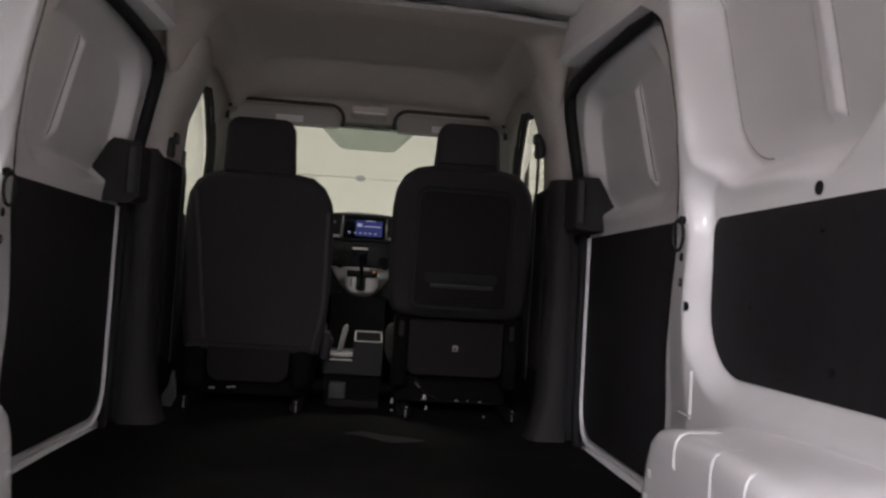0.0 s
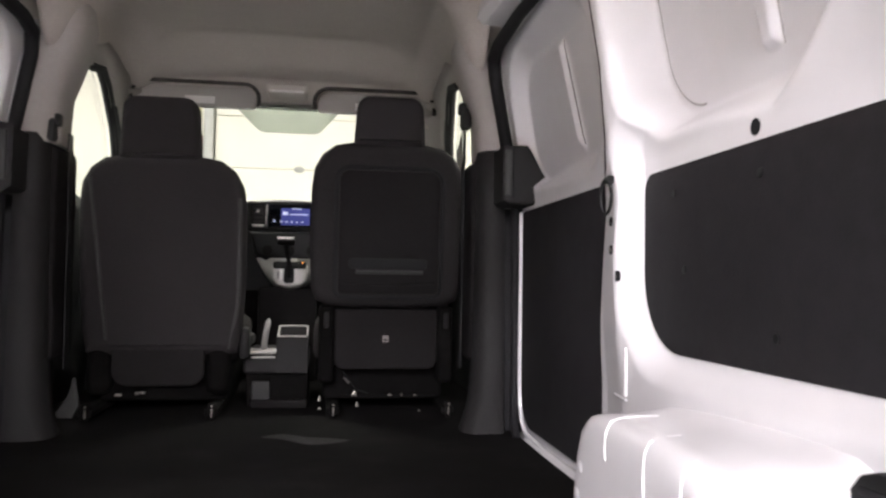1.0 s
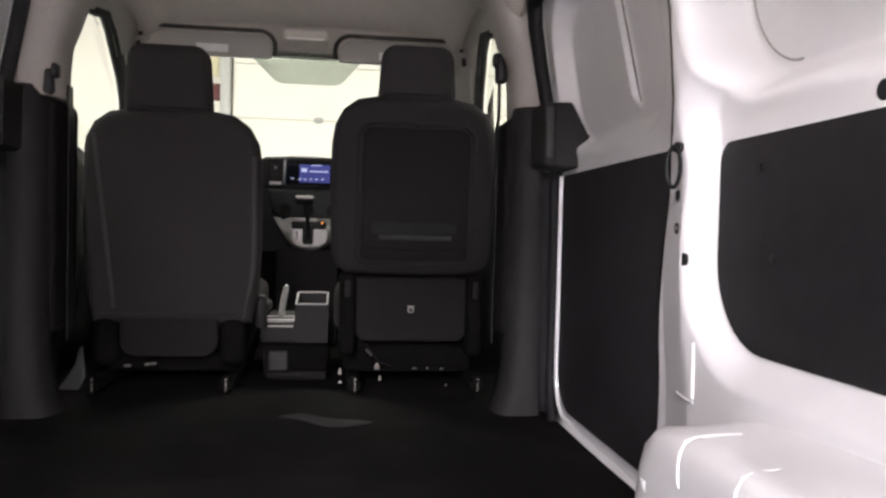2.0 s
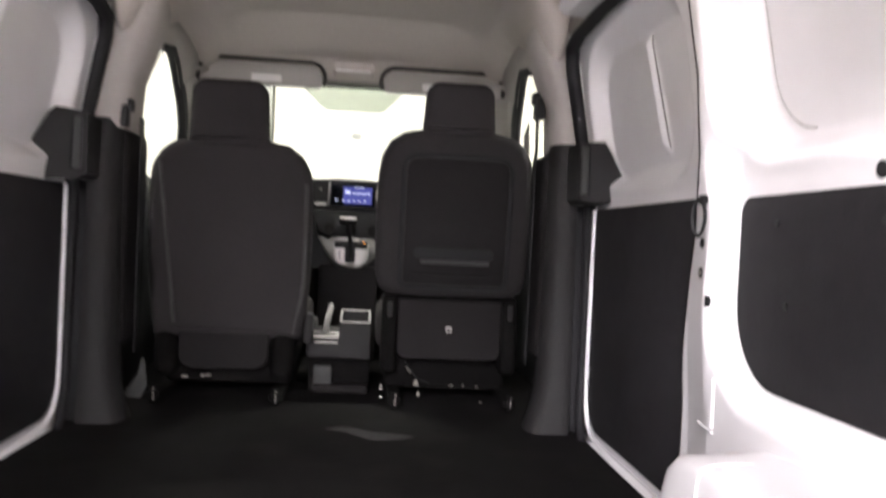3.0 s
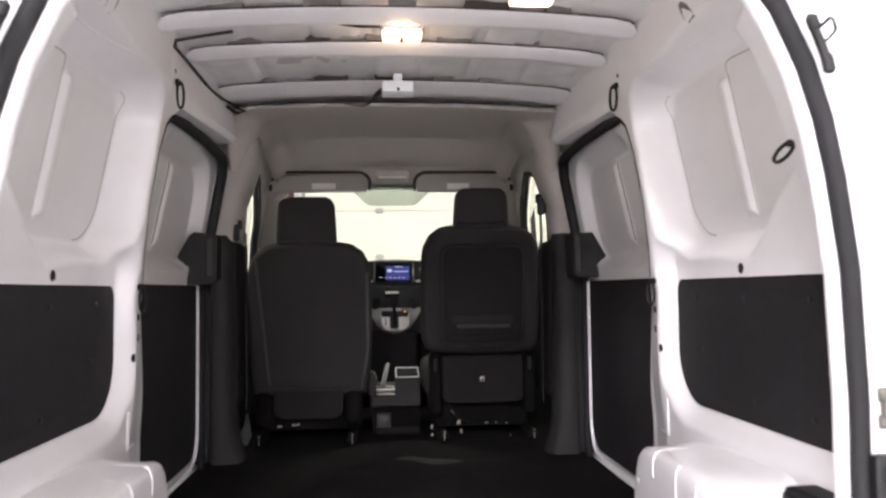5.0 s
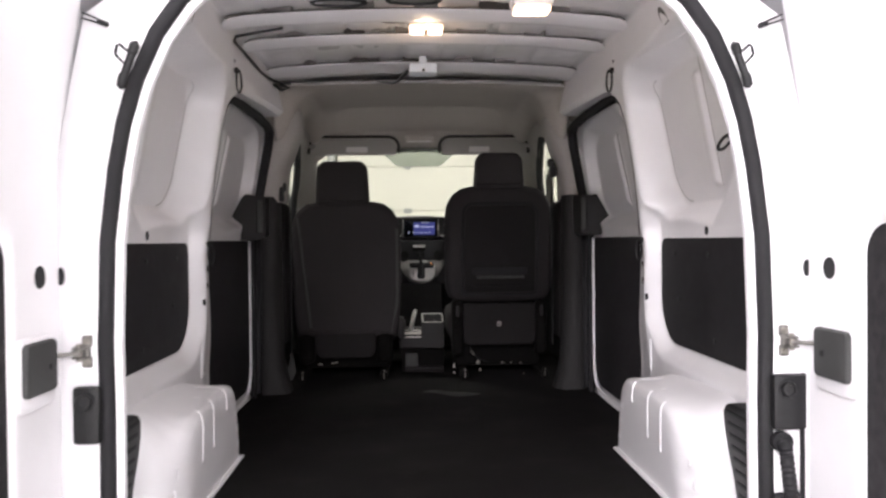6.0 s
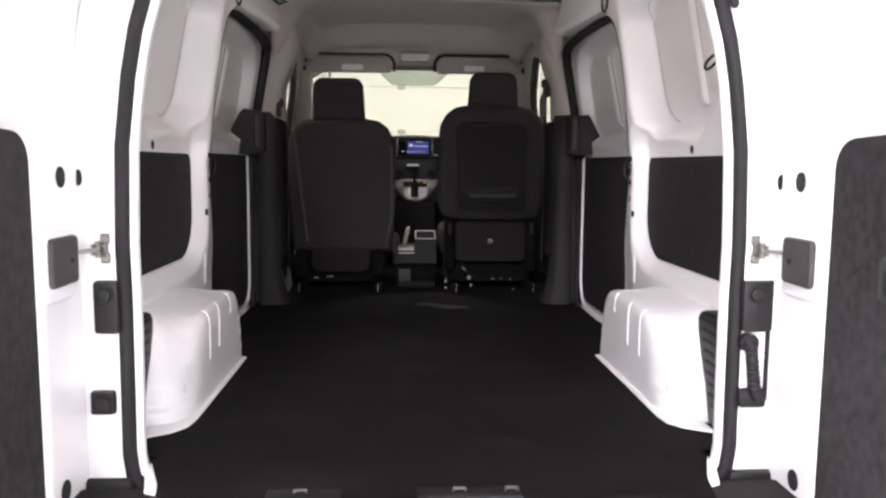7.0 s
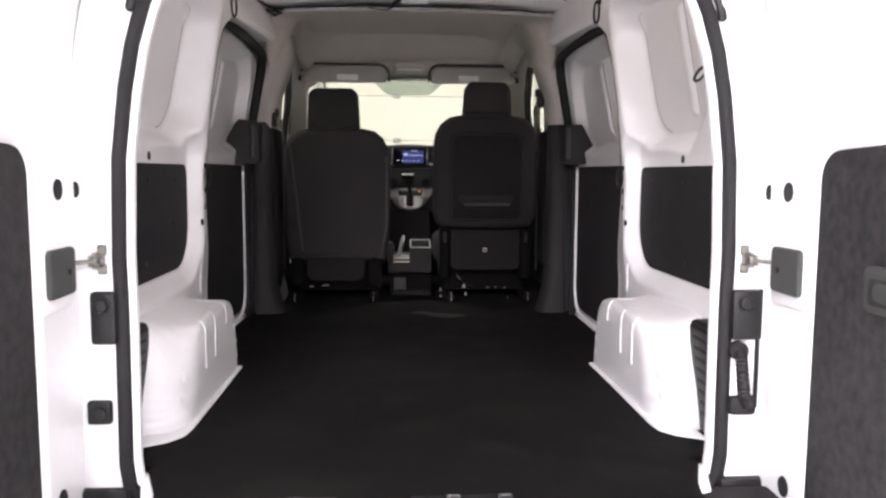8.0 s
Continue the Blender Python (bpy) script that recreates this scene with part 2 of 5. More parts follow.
def recess_dist(y, z):
    slant = (0.614 - y) * 0.526 + (1.332 - z) * 0.851  # the lower rear corner is cut off
    return max(rr_dist(y, z, 0.26, 1.010, 1.332, 1.742, 0.095), slant)


def skin_x(z):
    """Half width of the outer skin, seen in the recess."""
    return table(z, [(1.20, 0.858), (1.30, 0.855), (1.35, 0.848), (1.70, 0.778), (1.76, 0.760), (1.95, 0.65)])


def wall_x(y, z):
    """Half width of the painted side wall at a place along it and a height."""
    flat = 1 - ease(0.0, 0.055 - 0.033 * ease(1.02, 1.18, z) * (1 - ease(1.18, 1.27, z)), board_dist(y, z))
    flat = max(flat, (1 - ease(0.84, 1.01, y)) * ease(1.12, 1.20, z) * (1 - ease(1.50, 1.62, z)))
    dish = 1 - ease(0.0, 0.042 + 0.026 * (1 - ease(0.55, 0.80, y)) + 0.018 * (1 - ease(1.30, 1.42, z)), recess_dist(y, z))
    x = wall_base(z) - 0.045 + 0.043 * flat
    x -= 0.010 * ease(1.030, 1.075, y) * ease(0.75, 0.95, z) * (1 - ease(1.25, 1.7, z))
    x += 0.024 * max(0.0, min(1.0, (y - 1.050) / 0.14)) * (1 - ease(1.14, 1.30, z))
    x += (skin_x(z) - x) * dish
    bead = (1 - ease(0.012, 0.027, abs(y - 0.668))) * ease(1.368, 1.385, z) * (1 - ease(1.69, 1.71, z))
    x -= 0.014 * bead
    low = table(y, [(0.0, 0.0), (0.008, 0.02), (0.025, 0.08), (0.05, 0.20), (0.075, 0.36), (0.08, 9.0)])
    high = table(y, [(0.0, 0.0), (0.008, 0.015), (0.03, 0.034), (0.17, 0.072), (0.20, 0.12), (0.225, 0.25), (0.24, 0.40)])
    post = ease(1.22, 1.40, z) * (1 - ease(1.66, 1.74, z))
    return min(x, open_x(min(z, 1.76)) + min(low, 0.4) + (min(high, 0.4) - min(low, 0.4)) * post)


PILLAR_EDGE = [(0.5, 1.238), (0.85, 1.220), (1.05, 1.190), (1.20, 1.138), (1.30, 1.090), (1.45, 1.068), (1.60, 1.078), (1.68, 1.10), (1.72, 1.15), (1.75, 1.20)]


def outline_mesh(s, pts, xs, name, mat, parent, thick, r=0.003, label=""):
    """A flat piece in the wall's plane: an outline in (y, z), laid at half width xs."""
    bm = bm_new()
    slab(bm, pts, lambda y, z, d: (s * (xs - d), y, z), 0, thick, r)
    return part(name, bm, mat, parent, label)


def disc(bm, at, axis, r, depth, seg=16):
    a = Vector(axis).normalized()
    return rod(bm, Vector(at), Vector(at) + a * depth, r, seg)


def tie_ring(name, at, facing, drop=0.075, lean=0.0):
    """A black folding lashing ring on its small plate."""
    ring = empty(name)
    f = Vector(facing).normalized()
    up = Vector((0, 0, 1))
    side = f.cross(up).normalized()
    p = Vector(at)
    bm = bm_new()
    rod(bm, p - side * 0.012 + f * 0.005, p + side * 0.012 + f * 0.005, 0.007, 10)
    disc(bm, p, f, 0.010, 0.008, 12)
    part("ring_mount", bm, BLACK, ring)
    bm = bm_new()
    down = (-up + side * lean).normalized()
    c = p + down * drop * 0.5 + f * 0.014
    loop_tube(bm, [c + side * 0.019 * math.cos(a) + down * drop * 0.5 * math.sin(a) for a in [2 * math.pi * k / 20 for k in range(20)]], 0.0037)
    part("ring_loop", bm, BLACK, ring)
    return tagged(ring, "black folding lashing ring on the painted pillar", "lashing ring", "lashing rings")


def build_side(s, word):
    edge_y = lambda z: table(z, PILLAR_EDGE)
    wall = sheet("wall_" + word, lambda u, z: (s * wall_x(u * edge_y(z), z), u * edge_y(z), z), span(0.0, 1.0, 231), span(0.46, 1.925, 240), PAINT, thick=0.002)
    tagged(wall, "white painted steel side wall with pressed recesses", "wall", kind="structure")
    # the turned edge of the pillar beside the sliding door
    sheet("pillar_edge", lambda u, z: (s * (wall_x(edge_y(z), z) + u), edge_y(z) + 0.05 * u, z), span(0, 0.09, 3), span(0.46, 1.76, 90), PAINT, wall, thick=0.002)
    # hard board
    pts = round_rect(0.10, 1.034, 0.878, 1.220, (0.036, 0.04, 0.04, 0.15), 10)
    outline_mesh(s, pts, wall_base(1.0) + 0.001, "board", BOARD, wall, 0.007, label="dark grey hardboard wall lining")
    bm = bm_new()
    for y, z in ((0.90, 1.17), (0.62, 1.17), (0.34, 1.17), (0.86, 1.03), (0.58, 0.93), (0.34, 0.93)):
        disc(bm, (s * (wall_base(1.0) - 0.005), y, z), (-s, 0, 0), 0.007, 0.004, 10)
    part("board_clips", bm, BLACK, wall)
    # holes in the sheet
    for y, z, r in ((0.635, 1.240, 0.0130), (1.096, 1.132, 0.010), (1.098, 1.074, 0.010), (1.074, 1.020, 0.011), (1.060, 1.822, 0.006)):
        bm = bm_new()
        if y < 1.0:
            slab(bm, [(y + r * math.cos(a), z + r * math.sin(a)) for a in [2 * math.pi * k / 24 for k in range(24)]], lambda u, v, d: (s * (wall_x(u, v) + 0.0005 - d), u, v), 0, 0.003, 0.0008, 1)
        else:
            disc(bm, (s * (wall_x(y, z) - 0.0035), y, z), (s, 0, 0), r, 0.006, 20)
        part("hole", bm, GAP, wall)
    bm = bm_new()
    for y, z in ((1.098, 1.074),):
        disc(bm, (s * (wall_x(y, z) - 0.006), y, z), (s, 0, 0), 0.0045, 0.006, 8)
    part("screw", bm, STEEL, wall)
    # sealed seams of the recess, and the bright step low on the pillar
    bm = bm_new()
    front = [p for p in round_rect(0.50, 1.006, 1.337, 1.741, (0.06, 0.01, 0.01, 0.11), 10) if p[0] > 0.71]
    k = max(range(len(front)), key=lambda i: math.dist(front[i], front[i - 1]))
    front = front[k:] + front[:k]
    rear = [(0.42, 1.715), (0.50, 1.730), (0.60, 1.738), (0.628, 1.736), (0.639, 1.722), (0.640, 1.60), (0.640, 1.50), (0.642, 1.353)]
    for line in (front, rear):
        dense = []
        for a, b in zip(line, line[1:]):
            dense += [(a[0] + (b[0] - a[0]) * q / 8, a[1] + (b[1] - a[1]) * q / 8) for q in range(8)]
        tube(bm, [(s * (wall_x(y, z) - 0.0004), y, z) for y, z in dense], 0.0022, 5)
    part("seam", bm, SEALANT, wall)
    bm = bm_new()
    tube(bm, [(s * (wall_x(y, 1.778) + 0.0010), y, 1.778) for y in span(0.50, 0.84, 24)], [0.0005] + [0.0032] * 23 + [0.0005], 8)
    part("pressed_crease", bm, PAINT, wall)
    # hollow end of the header, its shade laid on as a dark grey leaf
    bm = bm_new()
    leaf = [(0.545 + 0.038 * math.cos(a) - 0.012 * math.sin(a), 1.822 + 0.036 * math.cos(a) + 0.012 * math.sin(a)) for a in [2 * math.pi * k / 24 for k in range(24)]]
    slab(bm, leaf, lambda y, z, d: (s * (wall_x(y, z) + 0.001 - d), y, z), 0, 0.003, 0.001, 1)
    part("header_hollow", bm, MASTIC, wall, "shaded hollow, its shade laid on in dark grey")
    bm = bm_new()
    tube(bm, [(s * (wall_x(1.028, z) - 0.002), 1.028, z) for z in span(0.785, 0.88, 8)], 0.004, 6)
    tube(bm, [(s * (wall_x(y, 0.778) - 0.002), y, 0.778) for y in span(1.025, 1.11, 6)], 0.003, 6)
    part("pressed_step", bm, PAINT, wall)
    # outer skin of the body
    sheet("outer_panel", lambda y, z: (s * table(z, [(0.22, 0.80), (0.35, 0.835), (0.7, 0.872), (1.2, 0.880), (1.35, 0.866), (1.75, 0.785), (1.90, 0.68)]), y, z), span(-0.02, 1.16, 8), span(0.25, 1.90, 24), PAINT, wall, thick=0.003)

    # wheel arch
    arch = empty("wheel_arch")
    side = [(0.965, 0.528), (0.955, 0.60), (0.945, 0.66), (0.932, 0.715), (0.912, 0.757), (0.880, 0.782), (0.83, 0.792), (0.74, 0.796), (0.63, 0.795), (0.52, 0.790), (0.45, 0.778), (0.405, 0.755), (0.372, 0.72), (0.350, 0.68), (0.342, 0.645), (0.340, 0.626), (0.337, 0.618), (0.322, 0.606), (0.318, 0.600), (0.316, 0.586), (0.312, 0.578), (0.299, 0.567), (0.296, 0.560), (0.294, 0.528)]
    back = [0, 0, 0, 0, 0, 0, 0, 0, 0.05, 0.15, 0.35, 0.6, 0.8, 0.95, 1, 1, 1, 1, 1, 1, 1, 1, 1, 1]
    shoulder = [0, 0, 0, 0, 0, 0, 0, 0, 0.002, 0.008, 0.020, 0.042, 0.070, 0.085, 0.055, 0.022, 0.01, 0, 0, 0, 0, 0, 0, 0]
    rings = []
    for x, inset, rear, lift in ((0.86, 0, 0.15, 0.034), (0.80, 0, 0.14, 0.034), (0.770, 0, 0.13, 0.033), (0.755, 0, 0.065, 0.027), (0.735, 0, 0.055, 0.016), (0.71, 0, 0.047, 0.008), (0.68, 0, 0.040, 0.003), (0.655, 0, 0.030, 0.001), (0.637, 0, 0.010, 0.002), (0.625, 0.003, -0.012, 0), (0.617, 0.009, -0.026, 0), (0.6125, 0.019, -0.036, 0), (0.610, 0.032, -0.045, 0), (0.6095, 0.05, -0.05, 0)):
        ring = []
        for i, (y, z) in enumerate(side):
            y1 = 0.64 + (y - 0.64) * (1 - inset / 0.33) - rear * back[i]
            z1 = 0.53 + (z - 0.53) * (0.975 - inset / 0.27) + lift * ease(0.66, 0.77, z) * (1 - 0.7 * ease(0.50, 0.94, y))
            ring.append((s * x, y1, z1 + shoulder[i] * ease(0.640, 0.705, x)))
        rings.append(ring)
    fine = []
    for r in rings:
        pts = []
        for a, b in zip(r, r[1:]):
            pts += [tuple(a[k] + (b[k] - a[k]) * q / 3 for k in range(3)) for q in range(3)]
        fine.append(pts + [r[-1]])
    bm = bm_new()
    ring_faces(bm, fine, closed=False, cap=False)
    bm.faces.new([v for v in list(bm.verts)[-len(fine[-1]):]])
    part("arch_shell", bm, PAINT, arch)
    for y, top, low in ((0.772, 0.7895, 0.715), (0.622, 0.788, 0.645), (0.508, 0.782, 0.637)):
        bm = bm_new()
        tube(bm, [(s * 0.705, y + 0.004, top + 0.002), (s * 0.690, y + 0.004, top + 0.002), (s * 0.665, y + 0.003, top + 0.0015), (s * 0.648, y + 0.002, top), (s * 0.632, y + 0.001, top - 0.003), (s * 0.620, y, top - 0.007), (s * 0.6125, y, top - 0.022), (s * 0.610, y, top - 0.05), (s * 0.610, y - 0.002, low + 0.012), (s * 0.612, y - 0.008, low)], [0.0005, 0.0012, 0.0018, 0.0025, 0.0032, 0.0037, 0.0037, 0.0035, 0.0033, 0.001], 8)
        part("pressed_bead", bm, PAINT, arch)
    for y, z in ((0.926, 0.585), (0.917, 0.635), (0.901, 0.685)):
        bm = bm_new()
        box(bm, s * 0.6075, s * 0.68, y - 0.022, y + 0.003, z - 0.010, z + 0.010, 0.005, 3)
        part("tab", bm, PAINT, arch)
    for y, z in ((0.318, 0.668), (0.292, 0.622)):
        bm = bm_new()
        tube(bm, [(s * 0.621, y, z - 0.014), (s * 0.619, y, z - 0.008), (s * 0.619, y, z + 0.008), (s * 0.621, y + 0.002, z + 0.014)], [0.001, 0.0038, 0.0038, 0.001], 8)
        part("tab", bm, PAINT, arch)
    bm = bm_new()
    flange = [(s * 0.597, 0.95), (s * 0.597, 0.30), (s * 0.605, 0.245), (s * 0.635, 0.205), (s * 0.70, 0.165), (s * 0.70, 0.27), (s * 0.67, 0.30), (s * 0.64, 0.35), (s * 0.64, 0.95)]
    if s < 0:
        flange = flange[::-1]
    slab(bm, flange, lambda u, v, d: (u, v, FLOOR - 0.002 + d), 0, 0.012, 0.004)
    part("flange", bm, PAINT, arch)
    tagged(arch, "white painted pressed steel wheel arch on the load floor", "wheel arch", "wheel arches")

    # air vent behind the arch
    vent = empty("air_vent")
    bm = bm_new()
    corner = [(0.030, 0.555), (0.222, 0.540), (0.258, 0.640), (0.296, 0.710), (0.315, 0.755), (0.320, 0.795), (0.304, 0.813), (0.278, 0.821), (0.030, 0.824)]
    slab(bm, corner, lambda y, z, d: (s * (0.757 - d), y, z), 0.0, 0.054, 0.006)
    part("vent_plate", bm, BLACK, vent)
    for k in range(9):
        z = 0.585 + k * 0.026
        bm = bm_new()
        box(bm, s * 0.7015, s * 0.705, 0.040, 0.215 + 0.011 * k, z, z + 0.010, 0.002)
        part("slat", bm, RUBBER, vent)
    tagged(vent, "black plastic slotted air vent on the rear pillar", "vent", "air vents")

    # lashing rings on the pillar
    tie_ring("lashing_ring", (s * (wall_x(1.077, 1.79) - 0.002), 1.077, 1.795), (-s, -0.25, 0))
    tie_ring("lashing_ring", (s * (wall_x(1.080, 1.215) - 0.002), 1.080, 1.215), (-s, -0.25, 0), 0.07)
    if s > 0:
        tie_ring("lashing_ring", (wall_x(0.150, 1.448) + 0.007, 0.150, 1.448), (-1, -0.25, 0), 0.043, 1.0)
    return wall


def slide_x(y, z):
    """Half width of the sliding door's inner sheet."""
    base = table(z, [(0.4, 0.795), (1.25, 0.789), (1.70, 0.712), (1.80, 0.69)])
    slope = -0.01 + 0.012 * ease(1.60, 1.78, y)
    dish = 1 - min(1, max(0, (rr_dist(y, z, 1.26, 1.892, 1.315, 1.665, 0.12) - slope) / (0.05 - 0.015 * ease(1.60, 1.78, y) - slope)))
    bead = math.exp(-((y - 1.500 - 0.14 * (z - 1.51)) / 0.015) ** 2) * ease(1.34, 1.38, z) * (1 - ease(1.62, 1.65, z))
    return base + 0.050 * dish - 0.018 * bead


def build_slider(s, number):
    door = sheet("door_%d" % number, lambda y, z: (s * slide_x(y, z), y, z), span(1.06, 1.975, 200), span(0.50, 1.735, 140), PAINT, thick=0.002)
    tagged(door, "white painted closed sliding door with dark lining", "sliding door", kind="structure")
    pts = round_rect(1.18, 1.945, 0.565, 1.226, (0.012, 0.012, 0.02, 0.11), 8)
    outline_mesh(s, pts, 0.790, "board", BOARD, door, 0.010, label="dark grey hardboard door lining")
    # narrow bare edge round the board
    bm = bm_new()
    edge = [(1.955, 1.225), (1.956, 0.70), (1.950, 0.63), (1.925, 0.575), (1.88, 0.548), (1.70, 0.538), (1.20, 0.535)]
    tube(bm, [(s * 0.778, y, z) for y, z in edge], 0.0065, 6)
    part("door_edge", bm, PAINT, door)
    sheet("door_sill", lambda y, u: (s * (0.785 - 0.05 * u), y, 0.545 - 0.03 * u), span(1.15, 1.93, 8), span(0, 1, 3), PAINT, door, thick=0.003)
    bm = bm_new()
    disc(bm, (s * 0.757, 1.905, 0.532), (-s, -0.3, 0.5), 0.011, 0.006, 12)
    part("hole", bm, GAP, door)
    # dark line painting the shaded overhang beside the pressed bead
    bm = bm_new()
    tube(bm, [(s * (slide_x(1.500 + 0.14 * (z - 1.51) - 0.017, z) - 0.001), 1.500 + 0.14 * (z - 1.51) - 0.017, z) for z in span(1.36, 1.64, 14)], 0.0022, 6)
    part("bead_shade", bm, MASTIC, door)
    # rubber seal of the door opening
    bm = bm_new()
    path = [(s * (wall_x(table(z, PILLAR_EDGE), z) + 0.004), table(z, PILLAR_EDGE) + 0.005, z) for z in (1.18, 1.30, 1.45, 1.60, 1.68, 1.712)]
    tube(bm, path, [0.0055, 0.0058, 0.0055, 0.0055, 0.007, 0.009], 8)
    path = [(s * (wall_x(1.13, 1.712) + 0.004), 1.145, 1.712), (s * 0.684, 1.24, 1.726), (s * 0.680, 1.34, 1.731), (s * 0.672, 1.60, 1.730), (s * 0.674, 1.85, 1.724), (s * 0.680, 1.94, 1.708), (s * 0.692, 1.970, 1.650), (s * 0.730, 1.975, 1.45), (s * 0.765, 1.978, 1.25), (s * 0.768, 1.978, 0.75), (s * 0.765, 1.970, 0.64), (s * 0.758, 1.935, 0.565), (s * 0.75, 1.88, 0.53)]
    tube(bm, path, [0.010, 0.015, 0.018, 0.018, 0.020, 0.021, 0.021, 0.020, 0.016, 0.014, 0.014, 0.014, 0.012], 10)
    part("door_seal", bm, RUBBER, door, "black rubber door seal")
    # latch cover
    bm = bm_new()
    pts = [(0.690, 1.250), (0.706, 1.240), (0.785, 1.238), (0.803, 1.252), (0.806, 1.278), (0.829, 1.316), (0.814, 1.334), (0.775, 1.405), (0.765, 1.417), (0.690, 1.414)]
    if s < 0:
        pts = pts[::-1]
    slab(bm, pts, lambda u, v, d: (s * u, 1.972 - d, v), 0, 0.142, 0.010, 3)
    cover = part("latch_cover", bm, TRIM, door, "dark grey plastic latch cover")
    bm = bm_new()
    box(bm, s * 0.694, s * 0.716, 1.822, 1.840, 1.262, 1.402, 0.005, 3)
    part("cover_strip", bm, DARKGREY, cover, "smoother grey strip on the latch cover")
    bm = bm_new()
    tube(bm, [(s * 0.722, 1.829, 1.256), (s * 0.721, 1.829, 1.33), (s * 0.719, 1.829, 1.408)], 0.003, 6)
    part("cover_groove", bm, GAP, cover)
    sheet("outer_panel", lambda y, z: (s * table(z, [(0.22, 0.80), (0.35, 0.835), (0.7, 0.862), (1.2, 0.880), (1.75, 0.785), (1.90, 0.68)]), y, z), span(1.165, 1.99, 6), span(0.25, 1.90, 24), PAINT, door, thick=0.003)
    return door


def build_pillar(s, word):
    """Grey trims of the pillar between sliding door and cab."""
    secs = []
    for z, xi, yr in ((0.525, 0.598, 1.945), (0.545, 0.604, 1.948), (0.575, 0.615, 1.951), (0.615, 0.627, 1.955), (0.67, 0.635, 1.958), (0.75, 0.640, 1.96), (1.00, 0.645, 1.965), (1.30, 0.648, 1.97), (1.40, 0.648, 1.975), (1.425, 0.652, 1.985)):
        secs.append([(s * 0.735, yr + 0.03, z), (s * 0.728, yr + 0.004, z), (s * 0.718, yr, z), (s * 0.702, yr - 0.002, z), (s * (xi + 0.040), yr, z), (s * (xi + 0.026), yr + 0.006, z), (s * (xi + 0.014), yr + 0.018, z), (s * (xi + 0.005), yr + 0.038, z), (s * xi, yr + 0.065, z), (s * (xi + 0.004), yr + 0.12, z), (s * (xi + 0.04), yr + 0.16, z), (s * 0.80, yr + 0.17, z)])
    bm = bm_new()
    ring_faces(bm, secs)
    low = finish("trim_pillar_lower_" + word, bm, TRIM)
    tagged(low, "dark grey plastic lower pillar trim", "trim", kind="structure")
    secs = []
    for z, xi, xo, yr in ((1.40, 0.640, 0.785, 1.995), (1.48, 0.637, 0.772, 1.993), (1.55, 0.631, 0.755, 1.99), (1.61, 0.608, 0.733, 1.988), (1.65, 0.593, 0.715, 1.985), (1.72, 0.568, 0.70, 1.98), (1.77, 0.560, 0.68, 1.975), (1.83, 0.570, 0.67, 1.97), (1.92, 0.60, 0.66, 1.97)):
        xi += 0.012 * s
        secs.append([(s * xo, yr + 0.02, z), (s * (xo - 0.03), yr, z), (s * (xi + 0.04), yr, z), (s * (xi + 0.012), yr + 0.02, z), (s * xi, yr + 0.06, z), (s * xi, yr + 0.15, z), (s * (xi + 0.02), yr + 0.20, z), (s * xo, yr + 0.21, z)])
    bm = bm_new()
    ring_faces(bm, secs)
    high = finish("trim_pillar_upper_" + word, bm, TRIM_PALE)
    tagged(high, "pale grey upper pillar trim", "trim", kind="structure")
    # the body's turned edge behind the seal of the sliding door
    sheet("seal_flange", lambda u, z: (s * (slide_x(1.97, z) + 0.004 - u * (slide_x(1.97, z) + 0.004 - table(z, [(1.25, 0.765), (1.45, 0.732), (1.65, 0.694), (1.75, 0.680)]))), 1.984 + 0.012 * u, z), span(0, 1, 5), span(1.24, 1.76, 30), PAINT, low, thick=0.003)
    sheet("seal_backing", lambda u, z: (s * (0.797 - 0.10 * u), 1.986 + 0.012 * u, z), span(0, 1, 3), span(0.50, 1.238, 12), RUBBER, low, thick=0.003)
    # added block that fills the dark area inside the pillar trim
    bm = bm_new()
    box(bm, s * 0.668, s * 0.76, 2.03, 2.21, 0.52, 1.405, 0.03, 3)
    box(bm, s * 0.634, s * 0.74, 2.04, 2.26, 0.74, 1.405, 0.03, 3)
    part("pillar_block", bm, HARD, low, "dark block added inside the lower pillar trim")
    sheet("rail_cove", lambda y, z: (s * table(z, [(1.72, 0.722), (1.75, 0.700), (1.80, 0.668), (1.92, 0.615)]), y, z), span(1.80, 2.02, 6), span(1.735, 1.92, 12), LINER, high, thick=0.003)
    # roof rail in front of the ring pillar
    secs = []
    for y, drop in ((1.04, 0.0), (1.14, 0.0), (1.30, 0.0), (1.55, 0.0), (1.70, 0.0), (1.748, 0.002), (1.757, 0.010)):
        k = ease(1.08, 1.74, y)
        secs.append([(s * 0.66, y, 1.93), (s * (0.6305 - 0.014 * k), y, 1.912 - drop), (s * (0.6385 - 0.044 * k), y, 1.80), (s * (0.645 - 0.058 * k), y, 1.765 + drop * 0.4), (s * (0.657 - 0.052 * k), y, 1.748 + drop * 0.4), (s * 0.70, y, 1.742 + drop * 0.3), (s * 0.72, y, 1.93)])
    bm = bm_new()
    ring_faces(bm, secs)
    rail = finish("trim_roof_rail_" + word, bm, PAINT)
    tagged(rail, "white painted roof side rail", "trim", kind="structure")
    # seat belt
    belt = empty("seat_belt")
    bm = bm_new()
    low = -0.01 if s > 0 else -0.125
    ox, oy = (0.0, 0.0) if s > 0 else (0.020, -0.095)
    box(bm, s * (0.612 + ox), s * (0.645 + ox), 2.10 + oy, 2.165 + oy, 1.525 + low, 1.60 + low, 0.012)
